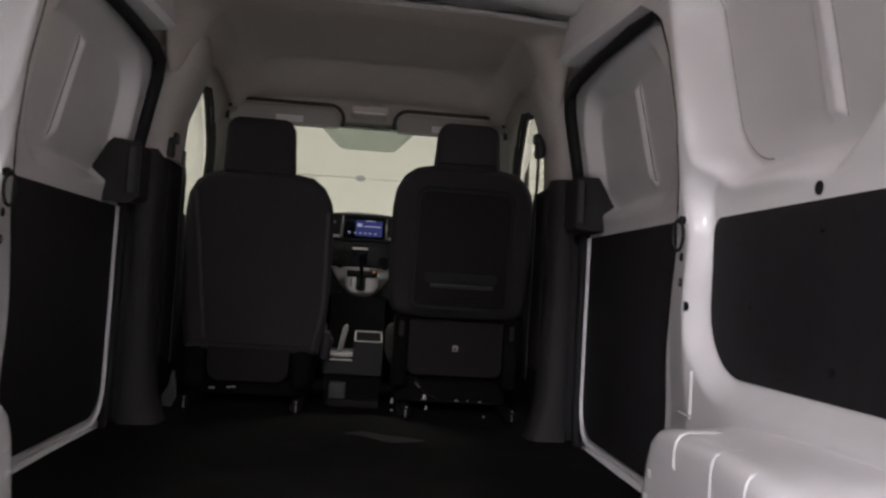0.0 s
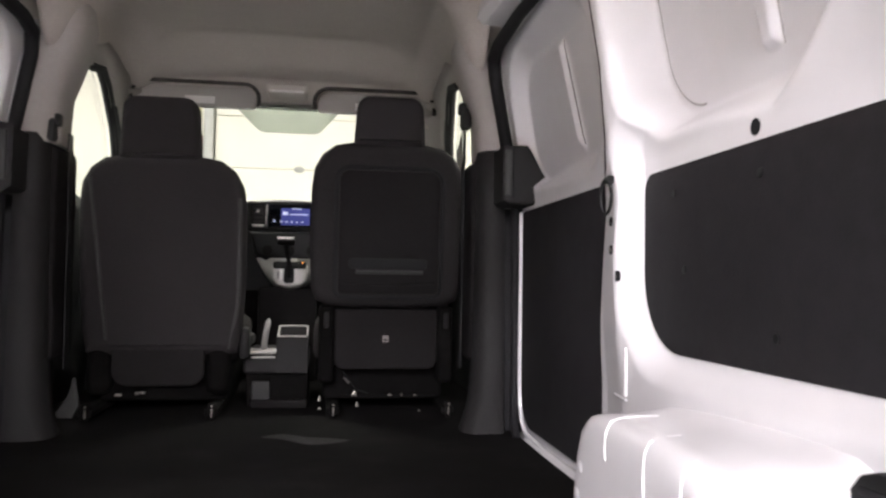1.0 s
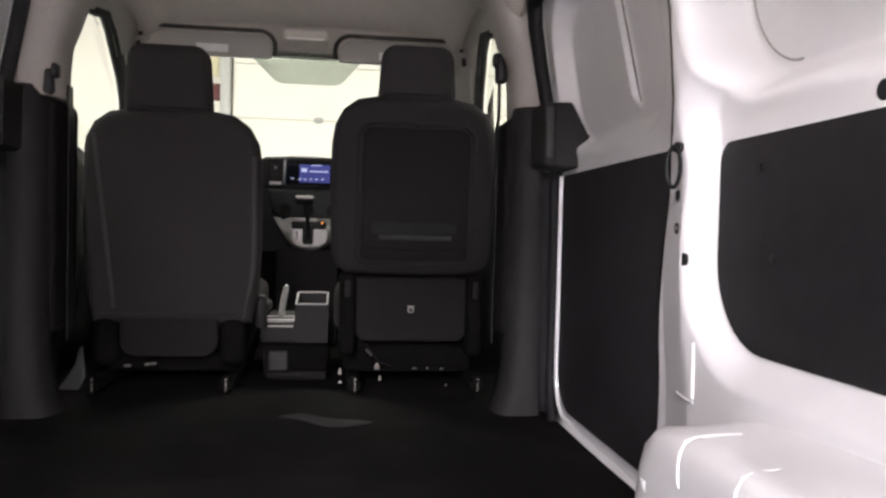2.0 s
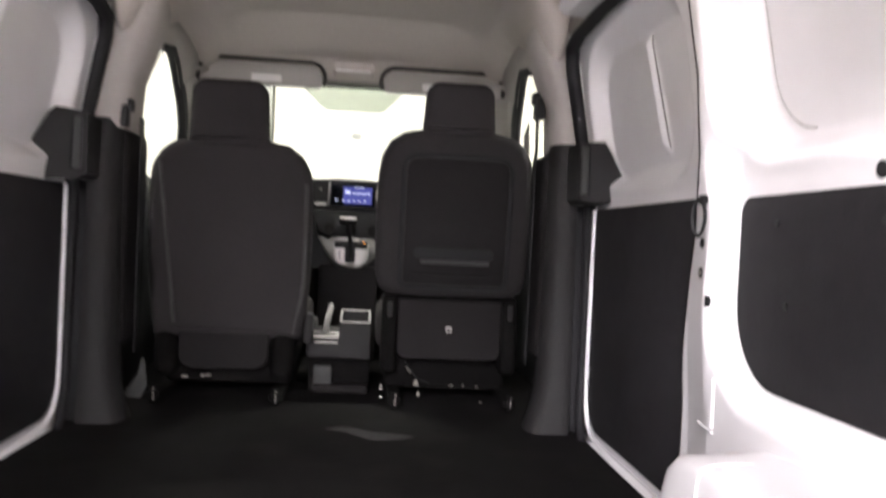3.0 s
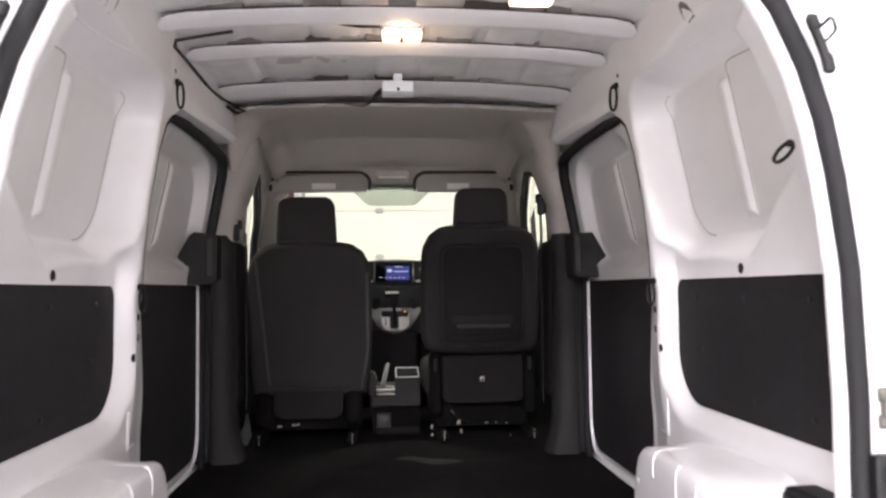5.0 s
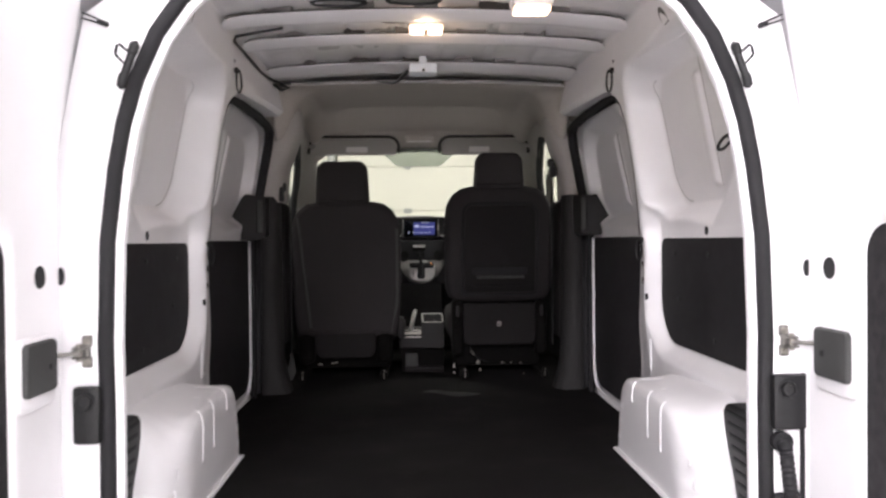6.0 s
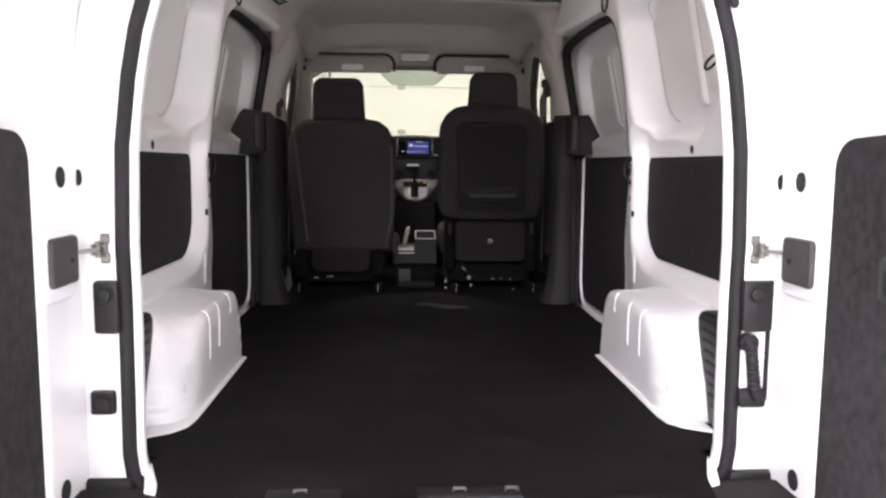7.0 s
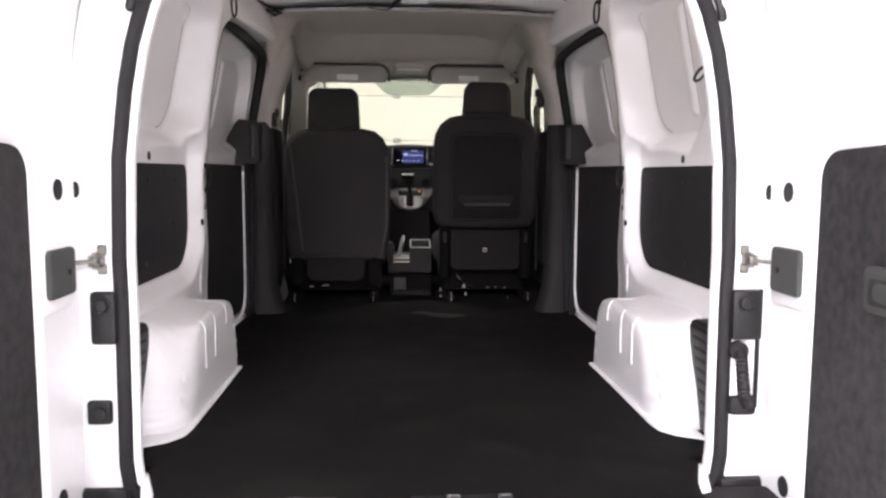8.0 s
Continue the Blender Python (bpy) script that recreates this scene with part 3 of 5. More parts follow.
    box(bm, s * (0.602 + ox), s * (0.632 + ox), 2.110 + oy, 2.15 + oy, 1.575 + low, 1.615 + low, 0.008)
    part("belt_anchor", bm, BLACK, belt)
    bm = bm_new()
    ring_faces(bm, [[(s * x, 2.11, z), (s * x, 2.155, z), (s * (x - 0.003), 2.155, z), (s * (x - 0.003), 2.11, z)] for x, z in ((0.626, 1.57 + low), (0.626, 1.40), (0.622, 1.38), (0.618, 0.72))])
    part("webbing", bm, BLACK, belt, "dark woven belt webbing")
    tagged(belt, "black seat belt hanging from its pillar anchor", "seat belt", "seat belts")


build_side(1, "right")
build_side(-1, "left")
build_slider(1, 3), build_slider(-1, 4)
build_pillar(1, "right"), build_pillar(-1, "left")

# load floor and sill
floor = sheet("floor", lambda x, y: (x * (1 if y > 0.06 else table(y, [(-0.205, 0.69), (-0.10, 0.715), (-0.02, 0.755), (0.03, 0.78)])), y, FLOOR + 0.0012 * math.sin(x * 9) * math.sin(y * 7) - 0.008 * (1 - ease(-0.205, -0.18, y))), span(-0.80, 0.80, 60), span(-0.205, 3.3, 120), VINYL, thick=0.008)
# fold coloured paler than the floor to paint its sheen
bm = bm_new()
fold = []
for q in span(0, 1, 12):
    x = -0.01 + 0.28 * q
    y = 1.955 - 0.085 * ease(0.15, 0.55, q) + 0.012 * ease(0.55, 1.0, q)
    w, h = 0.042 * math.sin(math.pi * min(0.97, q + 0.03)) ** 0.5, 0.011 * math.sin(math.pi * min(0.97, q + 0.03))
    fold.append([(x, y - w, FLOOR + 0.003), (x, y - w * 0.3, FLOOR + 0.003 + h * 0.6), (x, y + w * 0.5, FLOOR + 0.003 + h), (x, y + w, FLOOR + 0.003)])
ring_faces(bm, fold)
part("floor_crease", bm, TRIM, floor, "raised vinyl fold, its sheen put in as paler grey")
tagged(floor, "black textured vinyl load floor", "floor", kind="structure")


def roof_z(x, y):
    z = 1.950 - 0.040 * (x / 0.64) ** 2
    side = ease(0.30, 0.47, abs(x))
    middle = table(y, [(0.0, 0.0), (0.02, 0.03), (0.06, 0.055), (0.46, 0.058), (0.52, 0.08), (0.56, 0.5)])
    outer = table(y, [(0.0, 0.0), (0.012, 0.03), (0.03, 0.10), (0.055, 0.22), (0.07, 0.40), (0.08, 0.60)])
    return min(z, open_z(x) + middle * (1 - side) + outer * side)


ceiling = sheet("ceiling", lambda x, y: (x, y, roof_z(x, y)), span(-0.665, 0.665, 90), span(0.0, 2.06, 120), PAINT, thick=0.002)
tagged(ceiling, "bare painted steel roof skin", "ceiling", kind="structure")
roof = sheet("roof", lambda x, y: (x, y, 2.010 - 0.07 * (x / 0.66) ** 2 - 0.11 * ease(2.55, 3.0, y)), span(-0.67, 0.67, 16), span(-0.02, 2.98, 30), PAINT, thick=0.004)
tagged(roof, "white painted outer roof", "roof", kind="structure")


def bow_low(x):
    return 1.911 - 0.028 * (x / 0.64) ** 2


# thin channels a finger below the skin, with uneven front edges and dark mastic above the rear edge
for number, (y0, y1) in enumerate(((0.815, 0.905), (1.095, 1.182), (1.512, 1.668))):
    bm = bm_new()
    rings = []
    for x in span(-0.650, 0.650, 72):
        a, low = abs(x), bow_low(x)
        near = y0 + 0.010 * ease(0.555, 0.57, a) + 0.065 * ease(0.585, 0.655, a) ** 1.5
        wave = noise.noise(Vector((x * 5.0, y0 * 7.0, 0.3))) + 0.5 * noise.noise(Vector((x * 13.0, y0 * 7.0, 4.3)))
        far = y1 + 0.013 * wave + 0.016 * ease(0.40, 0.55, a) - 0.012 * ease(0.58, 0.652, a)
        mid = (near + far) / 2
        rise = 0.0105 * (1 - ease(0.60, 0.65, a))
        rings.append([(x, near, low + rise + 0.005), (x, near, low + rise + 0.002), (x, near + 0.004, low + rise), (x, mid - 0.016, low + rise * 0.4), (x, mid, low + rise * 0.1 + 0.001), (x, mid + 0.016, low - rise * 0.15), (x, far - 0.006, low - rise * 0.35), (x, far, low - rise * 0.35 + 0.003), (x, far, low + 0.015)])
    ring_faces(bm, rings)
    bow = finish("trim_roof_bow", bm, PAINT)
    tagged(bow, "white painted curved roof bow", "roof bow", kind="structure")
    # dark line put in for the shade between bow and skin
    bm = bm_new()
    rim = [(p[1][0], p[1][1] - 0.003, p[1][2] + 0.003) for p in rings if abs(p[1][0]) < 0.615]
    tube(bm, rim, [0.0018 + 0.0014 * abs(noise.noise(Vector((p[0] * 9.0, y0 * 5.0, 1.7)))) for p in rim], 6)
    part("bow_gap_line", bm, GAP_LINE, bow, "dark line for the shaded gap over the bow")
    rng = random.Random(11 + number)
    x = -0.50
    while x < 0.46:
        x1 = x + rng.uniform(0.06, 0.13)
        bm = bm_new()
        ring_faces(bm, [[(u, y0 + 0.002, bow_low(u) + 0.017), (u, y0 + 0.03, bow_low(u) + 0.017), (u, y0 + 0.035, roof_z(u, y0) + 0.001), (u, y0 - 0.004 + 0.005 * math.sin(u * 60), roof_z(u, y0) + 0.001)] for u in span(x, x1, 5)])
        part("mastic", bm, GAP_LINE if rng.random() < 0.4 else MASTIC, bow, "dark mastic between bow and roof skin")
        x = x1 + rng.uniform(0.07, 0.16)

# damping pads glued between the bows
bm = bm_new()
rng = random.Random(4)
for y0, y1, n in ((0.585, 0.83, 5), (0.89, 1.16, 7), (1.18, 1.585, 7), (1.63, 1.74, 6)):
    wide = 1.20 / n
    for k in range(n):
        x0 = -0.60 + k * wide + rng.uniform(-0.012, 0.012)
        x1 = x0 + wide - rng.uniform(0.004, 0.03)
        a, b = y0 + rng.uniform(0, 0.03), y1 - rng.uniform(0, 0.03)
        puff = rng.uniform(0.003, 0.010)
        rows = []
        for x in span(x0, x1, 9):
            row = []
            for y in span(a, b, 9):
                edge = min((x - x0) / 0.012, (x1 - x) / 0.012, (y - a) / 0.012, (b - y) / 0.012, 1.0)
                wrinkle = 0.0045 * noise.noise(Vector((x * 16, y * 22, k))) + 0.0022 * noise.noise(Vector((x * 45, y * 45, 3 + k)))
                row.append((x, y, roof_z(x, y) - 0.0015 - max(0.0, edge) * (puff + wrinkle)))
            rows.append(row)
        ring_faces(bm, rows, False, False)
pads = finish("trim_damping_pads", bm, PAD)
tagged(pads, "wrinkled grey damping pads glued under the roof skin", "damping pads", kind="structure")

# rear opening: flange, gasket, jamb
full = [(x, z) for x, z in OPEN_HALF] + [(-x, z) for x, z in OPEN_HALF[::-1][1:]]


def grown(pts, d):
    return shrink(pts, -d)


def strip(name, o1, y1, o2, y2, mat, label, category):
    bm = bm_new()
    rings = [[(x, y, z) for x, z in o] for o, y in ((o1, y1), (o2, y2))]
    ring_faces(bm, rings, True, False)
    ob = finish(name, bm, mat)
    mod = ob.modifiers.new("thickness", "SOLIDIFY")
    mod.thickness = 0.003
    return tagged(ob, label, category, kind="structure")


strip("trim_opening_flange", grown(full, 0.014), -0.006, full, 0.012, PAINT, "white painted flange round the rear opening", "trim")
for s in (-1, 1):
    bm = bm_new()
    foot = [(s * 0.560, -0.12), (s * 0.600, -0.10), (s * 0.622, -0.03), (s * 0.632, 0.03), (s * 0.614, 0.035), (s * 0.600, -0.02), (s * 0.580, -0.07)]
    slab(bm, foot if s > 0 else foot[::-1], lambda u, v, d: (u, v, 0.505 + d), 0, 0.024, 0.006, 2)
    tagged(finish("trim_sill_corner", bm, PAINT), "white painted corner of the loading sill", "trim", kind="structure")
bm = bm_new()
loop_tube(bm, [(x, -0.012, z) for x, z in grown(full, 0.027)], 0.0162, 12)
gasket = finish("trim_rear_gasket", bm, RUBBER)
tagged(gasket, "black rubber gasket round the rear opening", "gasket", kind="structure")
outer = []
for x, z in full:
    ox = 0.745 if z < 1.3 else table(z, [(1.3, 0.745), (1.5, 0.715), (1.645, 0.67), (1.75, 0.58), (1.80, 0.4)])
    sx = 1 if x > 0 else -1
    outer.append((sx * ox if abs(x) > 0.5 else x * 1.12, z if z > 0.6 and z < 1.5 else (z - 0.06 if z < 0.6 else z + 0.10 * ease(1.5, 1.75, z))))
strip("trim_rear_jamb", grown(full, 0.034), -0.020, outer, -0.032, PAINT, "white painted door jamb round the rear opening", "jamb")
strip("trim_rear_corner", outer, -0.032, [(x * 1.02, z) for x, z in outer], 0.09, PAINT, "white painted body corner behind the jamb", "jamb")

# bumper step and striker plates
bm = bm_new()
box(bm, -0.84, 0.84, -0.26, -0.05, 0.36, 0.516, 0.03, 3)
bumper = finish("rear_bumper", bm, HARD)
tagged(bumper, "black plastic rear bumper step below the load floor", "bumper")
for x0, x1 in ((-0.345, -0.195), (-0.045, 0.165)):
    plate = empty("striker_plate")
    bm = bm_new()
    box(bm, x0, x1, -0.195, -0.140, 0.520, 0.540, 0.006)
    part("plate", bm, BLACK, plate)
    for x in ([x0 + 0.07] if x0 < -0.2 else [x0 + 0.085, x0 + 0.19]):
        bm = bm_new()
        tube(bm, [(x - 0.012, -0.165, 0.536), (x - 0.012, -0.165, 0.546), (x + 0.012, -0.165, 0.546), (x + 0.012, -0.165, 0.536)], 0.004, 8)
        part("striker", bm, DARKGREY, plate)
    tagged(plate, "grey sill plate with a steel door striker", "striker plate", "striker plates")


# ---- cab ----
def liner_z(x, y):
    """Height of the headliner."""
    a = abs(x)
    z = 1.890 - 0.018 * (x / 0.6) ** 2 - 0.10 * ease(2.45, 2.95, y)
    wide = 0.12 * ease(2.25, 2.75, y)
    z -= (0.19 - 0.10 * ease(2.12, 2.32, y)) * ease(0.49 + wide, 0.645 + wide * 0.6, a) ** 1.6 * ease(1.80, 2.00, y)
    z += 0.046 * (1 - ease(-0.075, 0.015, rr_dist(x, y, -0.58, 0.58, 1.885, 3.4, 0.22)))
    z += 0.020 * (1 - ease(-0.09, 0.02, rr_dist(x, y, -0.53, 0.53, 2.50, 3.4, 0.22)))
    z -= 0.085 * ease(2.915, 2.985, y)
    return z


headliner = sheet("ceiling_headliner", lambda x, y: (x, y, liner_z(x, y)), span(-0.655, 0.655, 120), span(1.735, 2.985, 120), LINER, thick=0.006)
tagged(headliner, "grey felt moulded headliner over the cab", "headliner", kind="structure")
bm = bm_new()
tube(bm, [(x, 1.733, liner_z(x, 1.735) + 0.004) for x in span(-0.60, 0.60, 30)], 0.007, 8)
edge = finish("trim_headliner_edge", bm, SEALANT)
# black strips standing for shade in the gap above the edge
bm = bm_new()
for x0, x1 in ((-0.50, -0.34), (-0.27, -0.13), (0.07, 0.25), (0.33, 0.57)):
    tube(bm, [(x, 1.728, liner_z(x, 1.735) + 0.013 + 0.003 * math.sin(x * 31)) for x in span(x0, x1, 8)], [0.001, 0.002, 0.003, 0.003, 0.0022, 0.003, 0.003, 0.002, 0.001], 6)
part("headliner_gap", bm, RUBBER, edge, "dark strips for the shaded gap over the headliner")
tagged(edge, "pale edge strip of the headliner", "trim", kind="structure")

# windscreen and its surround
TOP_Y, TOP_Z, LOW_Y, LOW_Z = 2.985, 1.775, 3.86, 1.24


def screen_at(u, v, lift=0.0):
    """A place on the windscreen: u across, v from its top (0) to its foot (1)."""
    half = 0.60 + 0.10 * v
    return Vector((u * half, TOP_Y + (LOW_Y - TOP_Y) * v - 0.09 * u * u, TOP_Z + (LOW_Z - TOP_Z) * v + 0.03 * math.sin(v * 3.14) + lift))


windscreen = sheet("window_1", lambda u, v: screen_at(u, v), span(-1, 1, 20), span(0, 1, 14), GLASS, thick=0.005)
tagged(windscreen, "clear glass windscreen", "windscreen", kind="structure")
windscreen.visible_shadow = False
bm = bm_new()
ring_faces(bm, [[screen_at(u, 0.0, -0.012) + Vector((0, 0.0, 0)), screen_at(u, 0.02, -0.012), screen_at(u, 0.02, -0.006), screen_at(u, 0, -0.006)] for u in span(-0.98, 0.98, 16)])
header = finish("trim_windscreen_header", bm, TRIM_PALE)
tagged(header, "pale trim along the top of the windscreen", "trim", kind="structure")
bm = bm_new()
shade_rows = []
for v, h in ((0.0, 0.250), (0.07, 0.205), (0.175, 0.145), (0.197, 0.130), (0.208, 0.110)):
    shade_rows.append([screen_at(u * h / 0.6, v, -0.010) for u in span(-1, 1, 8)])
ring_faces(bm, shade_rows, False, False)
shade = finish("mirror_shade_patch", bm, FRIT)
shade.modifiers.new("thickness", "SOLIDIFY").thickness = 0.002
tagged(shade, "grey translucent patch on the windscreen below the roof", "shade patch")

# front pillars, cab sides with window openings
def cab_x(z):
    return table(z, [(0.3, 0.80), (1.25, 0.795), (1.45, 0.755), (1.70, 0.648), (1.80, 0.60)])


for s, word, number in ((1, "right", 5), (-1, "left", 6)):
    bm = bm_new()
    secs = []
    for v in span(0.0, 1.0, 10):
        c = screen_at(s, v)
        x = s * min(abs(c.x) + 0.0, 0.73)
        secs.append([Vector((x - s * 0.025, c.y - 0.005, c.z + 0.0)), Vector((x - s * 0.015, c.y - 0.05, c.z - 0.012)), Vector((x + s * (0.04 + 0.07 * v), c.y - 0.115, c.z - 0.025)), Vector((x + s * (0.07 + 0.09 * v), c.y - 0.10, c.z)), Vector((x + s * 0.05, c.y + 0.02, c.z + 0.02))])
    ring_faces(bm, secs)
    pillar = finish("trim_front_pillar_" + word, bm, TRIM_PALE)
    tagged(pillar, "pale grey front pillar trim beside the windscreen", "trim", kind="structure")
    # door below the window
    door = sheet("door_%d" % number, lambda y, z: (s * (cab_x(z) + 0.02), y, z + 0.10 * ease(1.0, 1.24, z) * (1 - ease(2.6, 3.2, y))), span(2.10, 3.60, 20), span(0.45, 1.24, 16), BLACK, thick=0.05)
    tagged(door, "closed front door with dark grey lining", "front door", kind="structure")
    bm = bm_new()
    arch_path = [(2.20, 1.24), (2.185, 1.40), (2.19, 1.56), (2.24, 1.66), (2.33, 1.720), (2.45, 1.737), (2.57, 1.708), (2.71, 1.660), (2.87, 1.605), (3.02, 1.54), (3.15, 1.46), (3.25, 1.36), (3.32, 1.25)]
    for shift, thick in ((0.012, 0.012), (0.045, 0.020), (0.085, 0.016)):
        tube(bm, [(s * (cab_x(z) + 0.010), y + shift, z + 0.3 * shift) for y, z in arch_path[4:]], thick, 8)
    part("window_seal", bm, RUBBER, door, "black rubber seal round the door window")
    bm = bm_new()
    post = arch_path[5:]
    rows = [[(s * (cab_x(z) + q), y + g, z + 0.3 * min(g, 0.06)) for y, z in post] for g, q in ((0.095, 0.010), (0.13, -0.002), (0.20, -0.002), (0.34, 0.014))]
    ring_faces(bm, [list(r) for r in zip(*rows)], False, False)
    part("front_post", bm, TRIM_PALE, door, "pale post between door window and windscreen").modifiers.new("thickness", "SOLIDIFY").thickness = 0.004
    bm = bm_new()
    pane = [(y, z) for y, z in arch_path]
    rows = [[(s * (cab_x(z) + 0.03), y, z) for y, z in pane], [(s * (cab_x(z) + 0.034), y, z) for y, z in pane]]
    ring_faces(bm, rows)
    glass = part("pane", bm, GLASS, door, "clear door glass")
    glass.visible_shadow = False
    bm = bm_new()
    top = [(2.10, 1.24), (2.10, 1.84), (2.40, 1.84), (2.58, 1.83), (2.76, 1.80), (2.90, 1.75)]
    low = [(2.20, 1.24), (2.20, 1.60), (2.33, 1.728), (2.45, 1.745), (2.60, 1.715), (2.74, 1.665)]
    verts = [[bm.verts.new((s * (cab_x(z) + 0.022), y, z)) for y, z in row] for row in (top, low)]
    for i in range(5):
        bm.faces.new((verts[0][i], verts[0][i + 1], verts[1][i + 1], verts[1][i]))
    frame_ob = part("window_frame", bm, TRIM_PALE, door)
    frame_ob.modifiers.new("thickness", "SOLIDIFY").thickness = 0.02
    sheet("outer_panel", lambda y, z: (s * table(z, [(0.22, 0.80), (0.35, 0.835), (0.7, 0.862), (1.2, 0.85)]), y, z), span(1.995, 4.2, 10), span(0.25, 1.22, 14), PAINT, door, thick=0.003)

# bonnet and nose, closing the cab in front
bm = bm_new()
ring_faces(bm, [[(-w, y, z0), (w, y, z0), (w, y, z1 - 0.05), (w * 0.86, y, z1), (-w * 0.86, y, z1), (-w, y, z1 - 0.05)] for y, w, z0, z1 in ((3.87, 0.80, 0.28, 1.21), (4.20, 0.80, 0.28, 1.10), (4.42, 0.74, 0.28, 0.95), (4.52, 0.62, 0.30, 0.70))])
nose = finish("van_bonnet", bm, PAINT)
tagged(nose, "white painted bonnet and nose of the van", "bonnet")

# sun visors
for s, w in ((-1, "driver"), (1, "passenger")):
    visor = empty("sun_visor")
    pts = round_rect(0.128, 0.615, 0.0, 0.092, (0.055, 0.055, 0.015, 0.015), 6)
    if s < 0:
        pts = [(-u, v) for u, v in pts][::-1]
    bm = bm_new()
    slab(bm, pts, lambda u, v, d: (u, 2.875 - d + 0.25 * v, 1.708 + v), 0, 0.022, 0.008, 3)
    part("visor_panel", bm, VISOR, visor)
    # dark tube that paints in the shadow gap over the visor
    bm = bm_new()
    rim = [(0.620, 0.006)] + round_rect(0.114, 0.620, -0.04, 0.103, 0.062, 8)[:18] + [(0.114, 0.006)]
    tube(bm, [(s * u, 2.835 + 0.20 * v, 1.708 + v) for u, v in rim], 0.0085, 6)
    part("dark_gap_line", bm, GAP_LINE, visor, "dark grey line for the shadow gap round the visor")
    bm = bm_new()
    x0, x1 = (-0.412, -0.292) if s < 0 else (0.285, 0.40)
    ring_faces(bm, [[(x, 2.851, 1.722), (x, 2.859, 1.754), (x, 2.861, 1.754), (x, 2.853, 1.722)] for x in (x0, x1)])
    part("warning_label", bm, PAPER, visor, "white paper label")
    tagged(visor, "grey sun visor folded up under the headliner", "sun visor", "sun visors")
maplight = empty("map_light")
bm = bm_new()
box(bm, -0.085, 0.085, 2.81, 2.95, 1.771, 1.815, 0.016, 5)
part("housing", bm, LINER, maplight)
bm = bm_new()
box(bm, -0.070, 0.070, 2.795, 2.803, 1.772, 1.780, 0.003)
part("lens", bm, PAPER, maplight, "white lens strip")
tagged(maplight, "grey overhead lamp console between the visors", "map light")

# dashboard
dash = empty("dashboard")
bm = bm_new()
rings = []
for x in span(-0.76, 0.76, 24):
    hump = 0.02 * math.exp(-((x + 0.38) / 0.16) ** 2) + 0.014 * math.exp(-((x - 0.03) / 0.2) ** 4)
    rings.append([(x, 3.30, 0.95), (x, 3.285, 1.10), (x, 3.27, 1.22), (x, 3.285, 1.31), (x, 3.32, 1.350 + hump), (x, 3.42, 1.362 + hump), (x, 3.70, 1.30), (x, 3.86, 1.235), (x, 3.88, 0.95)])
ring_faces(bm, rings)
part("dash_body", bm, BLACK, dash)
bm = bm_new()
slab(bm, round_rect(-0.205, 0.205, 1.228, 1.366, 0.03, 5), lambda u, v, d: (u, 3.285 - d, v), 0, 0.03, 0.01, 3)
part("centre_bezel", bm, BLACK, dash)
bm = bm_new()
tube(bm, [(x, 3.262 + 0.05 * abs(x / 0.2) ** 3, 1.370 - 0.012 * (x / 0.2) ** 2) for x in span(-0.205, 0.205, 12)], 0.004, 6)
part("bezel_rim", bm, SILVER, dash, "pale bezel edge")
for x0, x1 in ((-0.168, -0.108), (0.130, 0.190)):
    bm = bm_new()
    loop_tube(bm, [(u, 3.253, v) for u, v in round_rect(x0, x1, 1.262, 1.352, 0.012, 4)], 0.003, 6)
    vent = part("side_vent", bm, HARD, dash)
    bm = bm_new()
    for k in range(4):
        box(bm, x0 + 0.006, x1 - 0.006, 3.254, 3.268, 1.276 + k * 0.02, 1.281 + k * 0.02)
    part("vent_slats", bm, HARD, vent)
    bm = bm_new()
    disc(bm, ((x0 + x1) / 2, 3.252, 1.318), (0, -1, 0), 0.007, 0.008, 10)
    part("vent_tab", bm, SILVER, vent)
    bm = bm_new()
    box(bm, x0 + 0.004, x1 - 0.004, 3.244, 3.256, 1.244, 1.256, 0.004)
    part("vent_wheel", bm, BRIGHT, vent, "bright thumb wheel below the vent")
for x in (-0.100, 0.119):
    bm = bm_new()
    tube(bm, [(x - 0.004 * (1 if x < 0 else -1), 3.250, 1.246), (x, 3.247, 1.30), (x + 0.002, 3.250, 1.352)], 0.0035, 6)
    part("bezel_strip", bm, SILVER, dash, "silver strip beside the screen")
bm = bm_new()
slab(bm, round_rect(-0.092, 0.110, 1.244, 1.352, 0.008, 4), lambda u, v, d: (u, 3.258 - d, v), 0, 0.010, 0.003)
screen = part("touch_screen", bm, SCREEN_DARK, dash, "lit navigation screen")
bm = bm_new()
box(bm, -0.034, 0.098, 3.244, 3.247, 1.256, 1.334)
part("screen_picture", bm, SCREEN_BLUE, screen)
bm = bm_new()
for x0, x1, z, h in ((-0.026, -0.002, 1.302, 0.016), (0.016, 0.062, 1.330, 0.004), (0.008, 0.090, 1.303, 0.005), (-0.038, -0.026, 1.268, 0.005), (-0.014, -0.004, 1.268, 0.005), (0.010, 0.020, 1.268, 0.005), (0.034, 0.044, 1.268, 0.005), (0.060, 0.070, 1.268, 0.005), (-0.070, -0.058, 1.270, 0.005)):
    box(bm, x0, x1, 3.2415, 3.2435, z, z + h)
part("screen_lines", bm, SCREEN_WHITE, screen)
# lower stack with the gear lever
bm = bm_new()
slab(bm, [(-0.17, 1.225), (-0.15, 1.12), (-0.10, 1.09), (0.12, 1.09), (0.17, 1.12), (0.19, 1.225)], lambda u, v, d: (u, 3.28 - d, v), 0, 0.05, 0.02, 3)
part("climate_panel", bm, BLACK, dash)
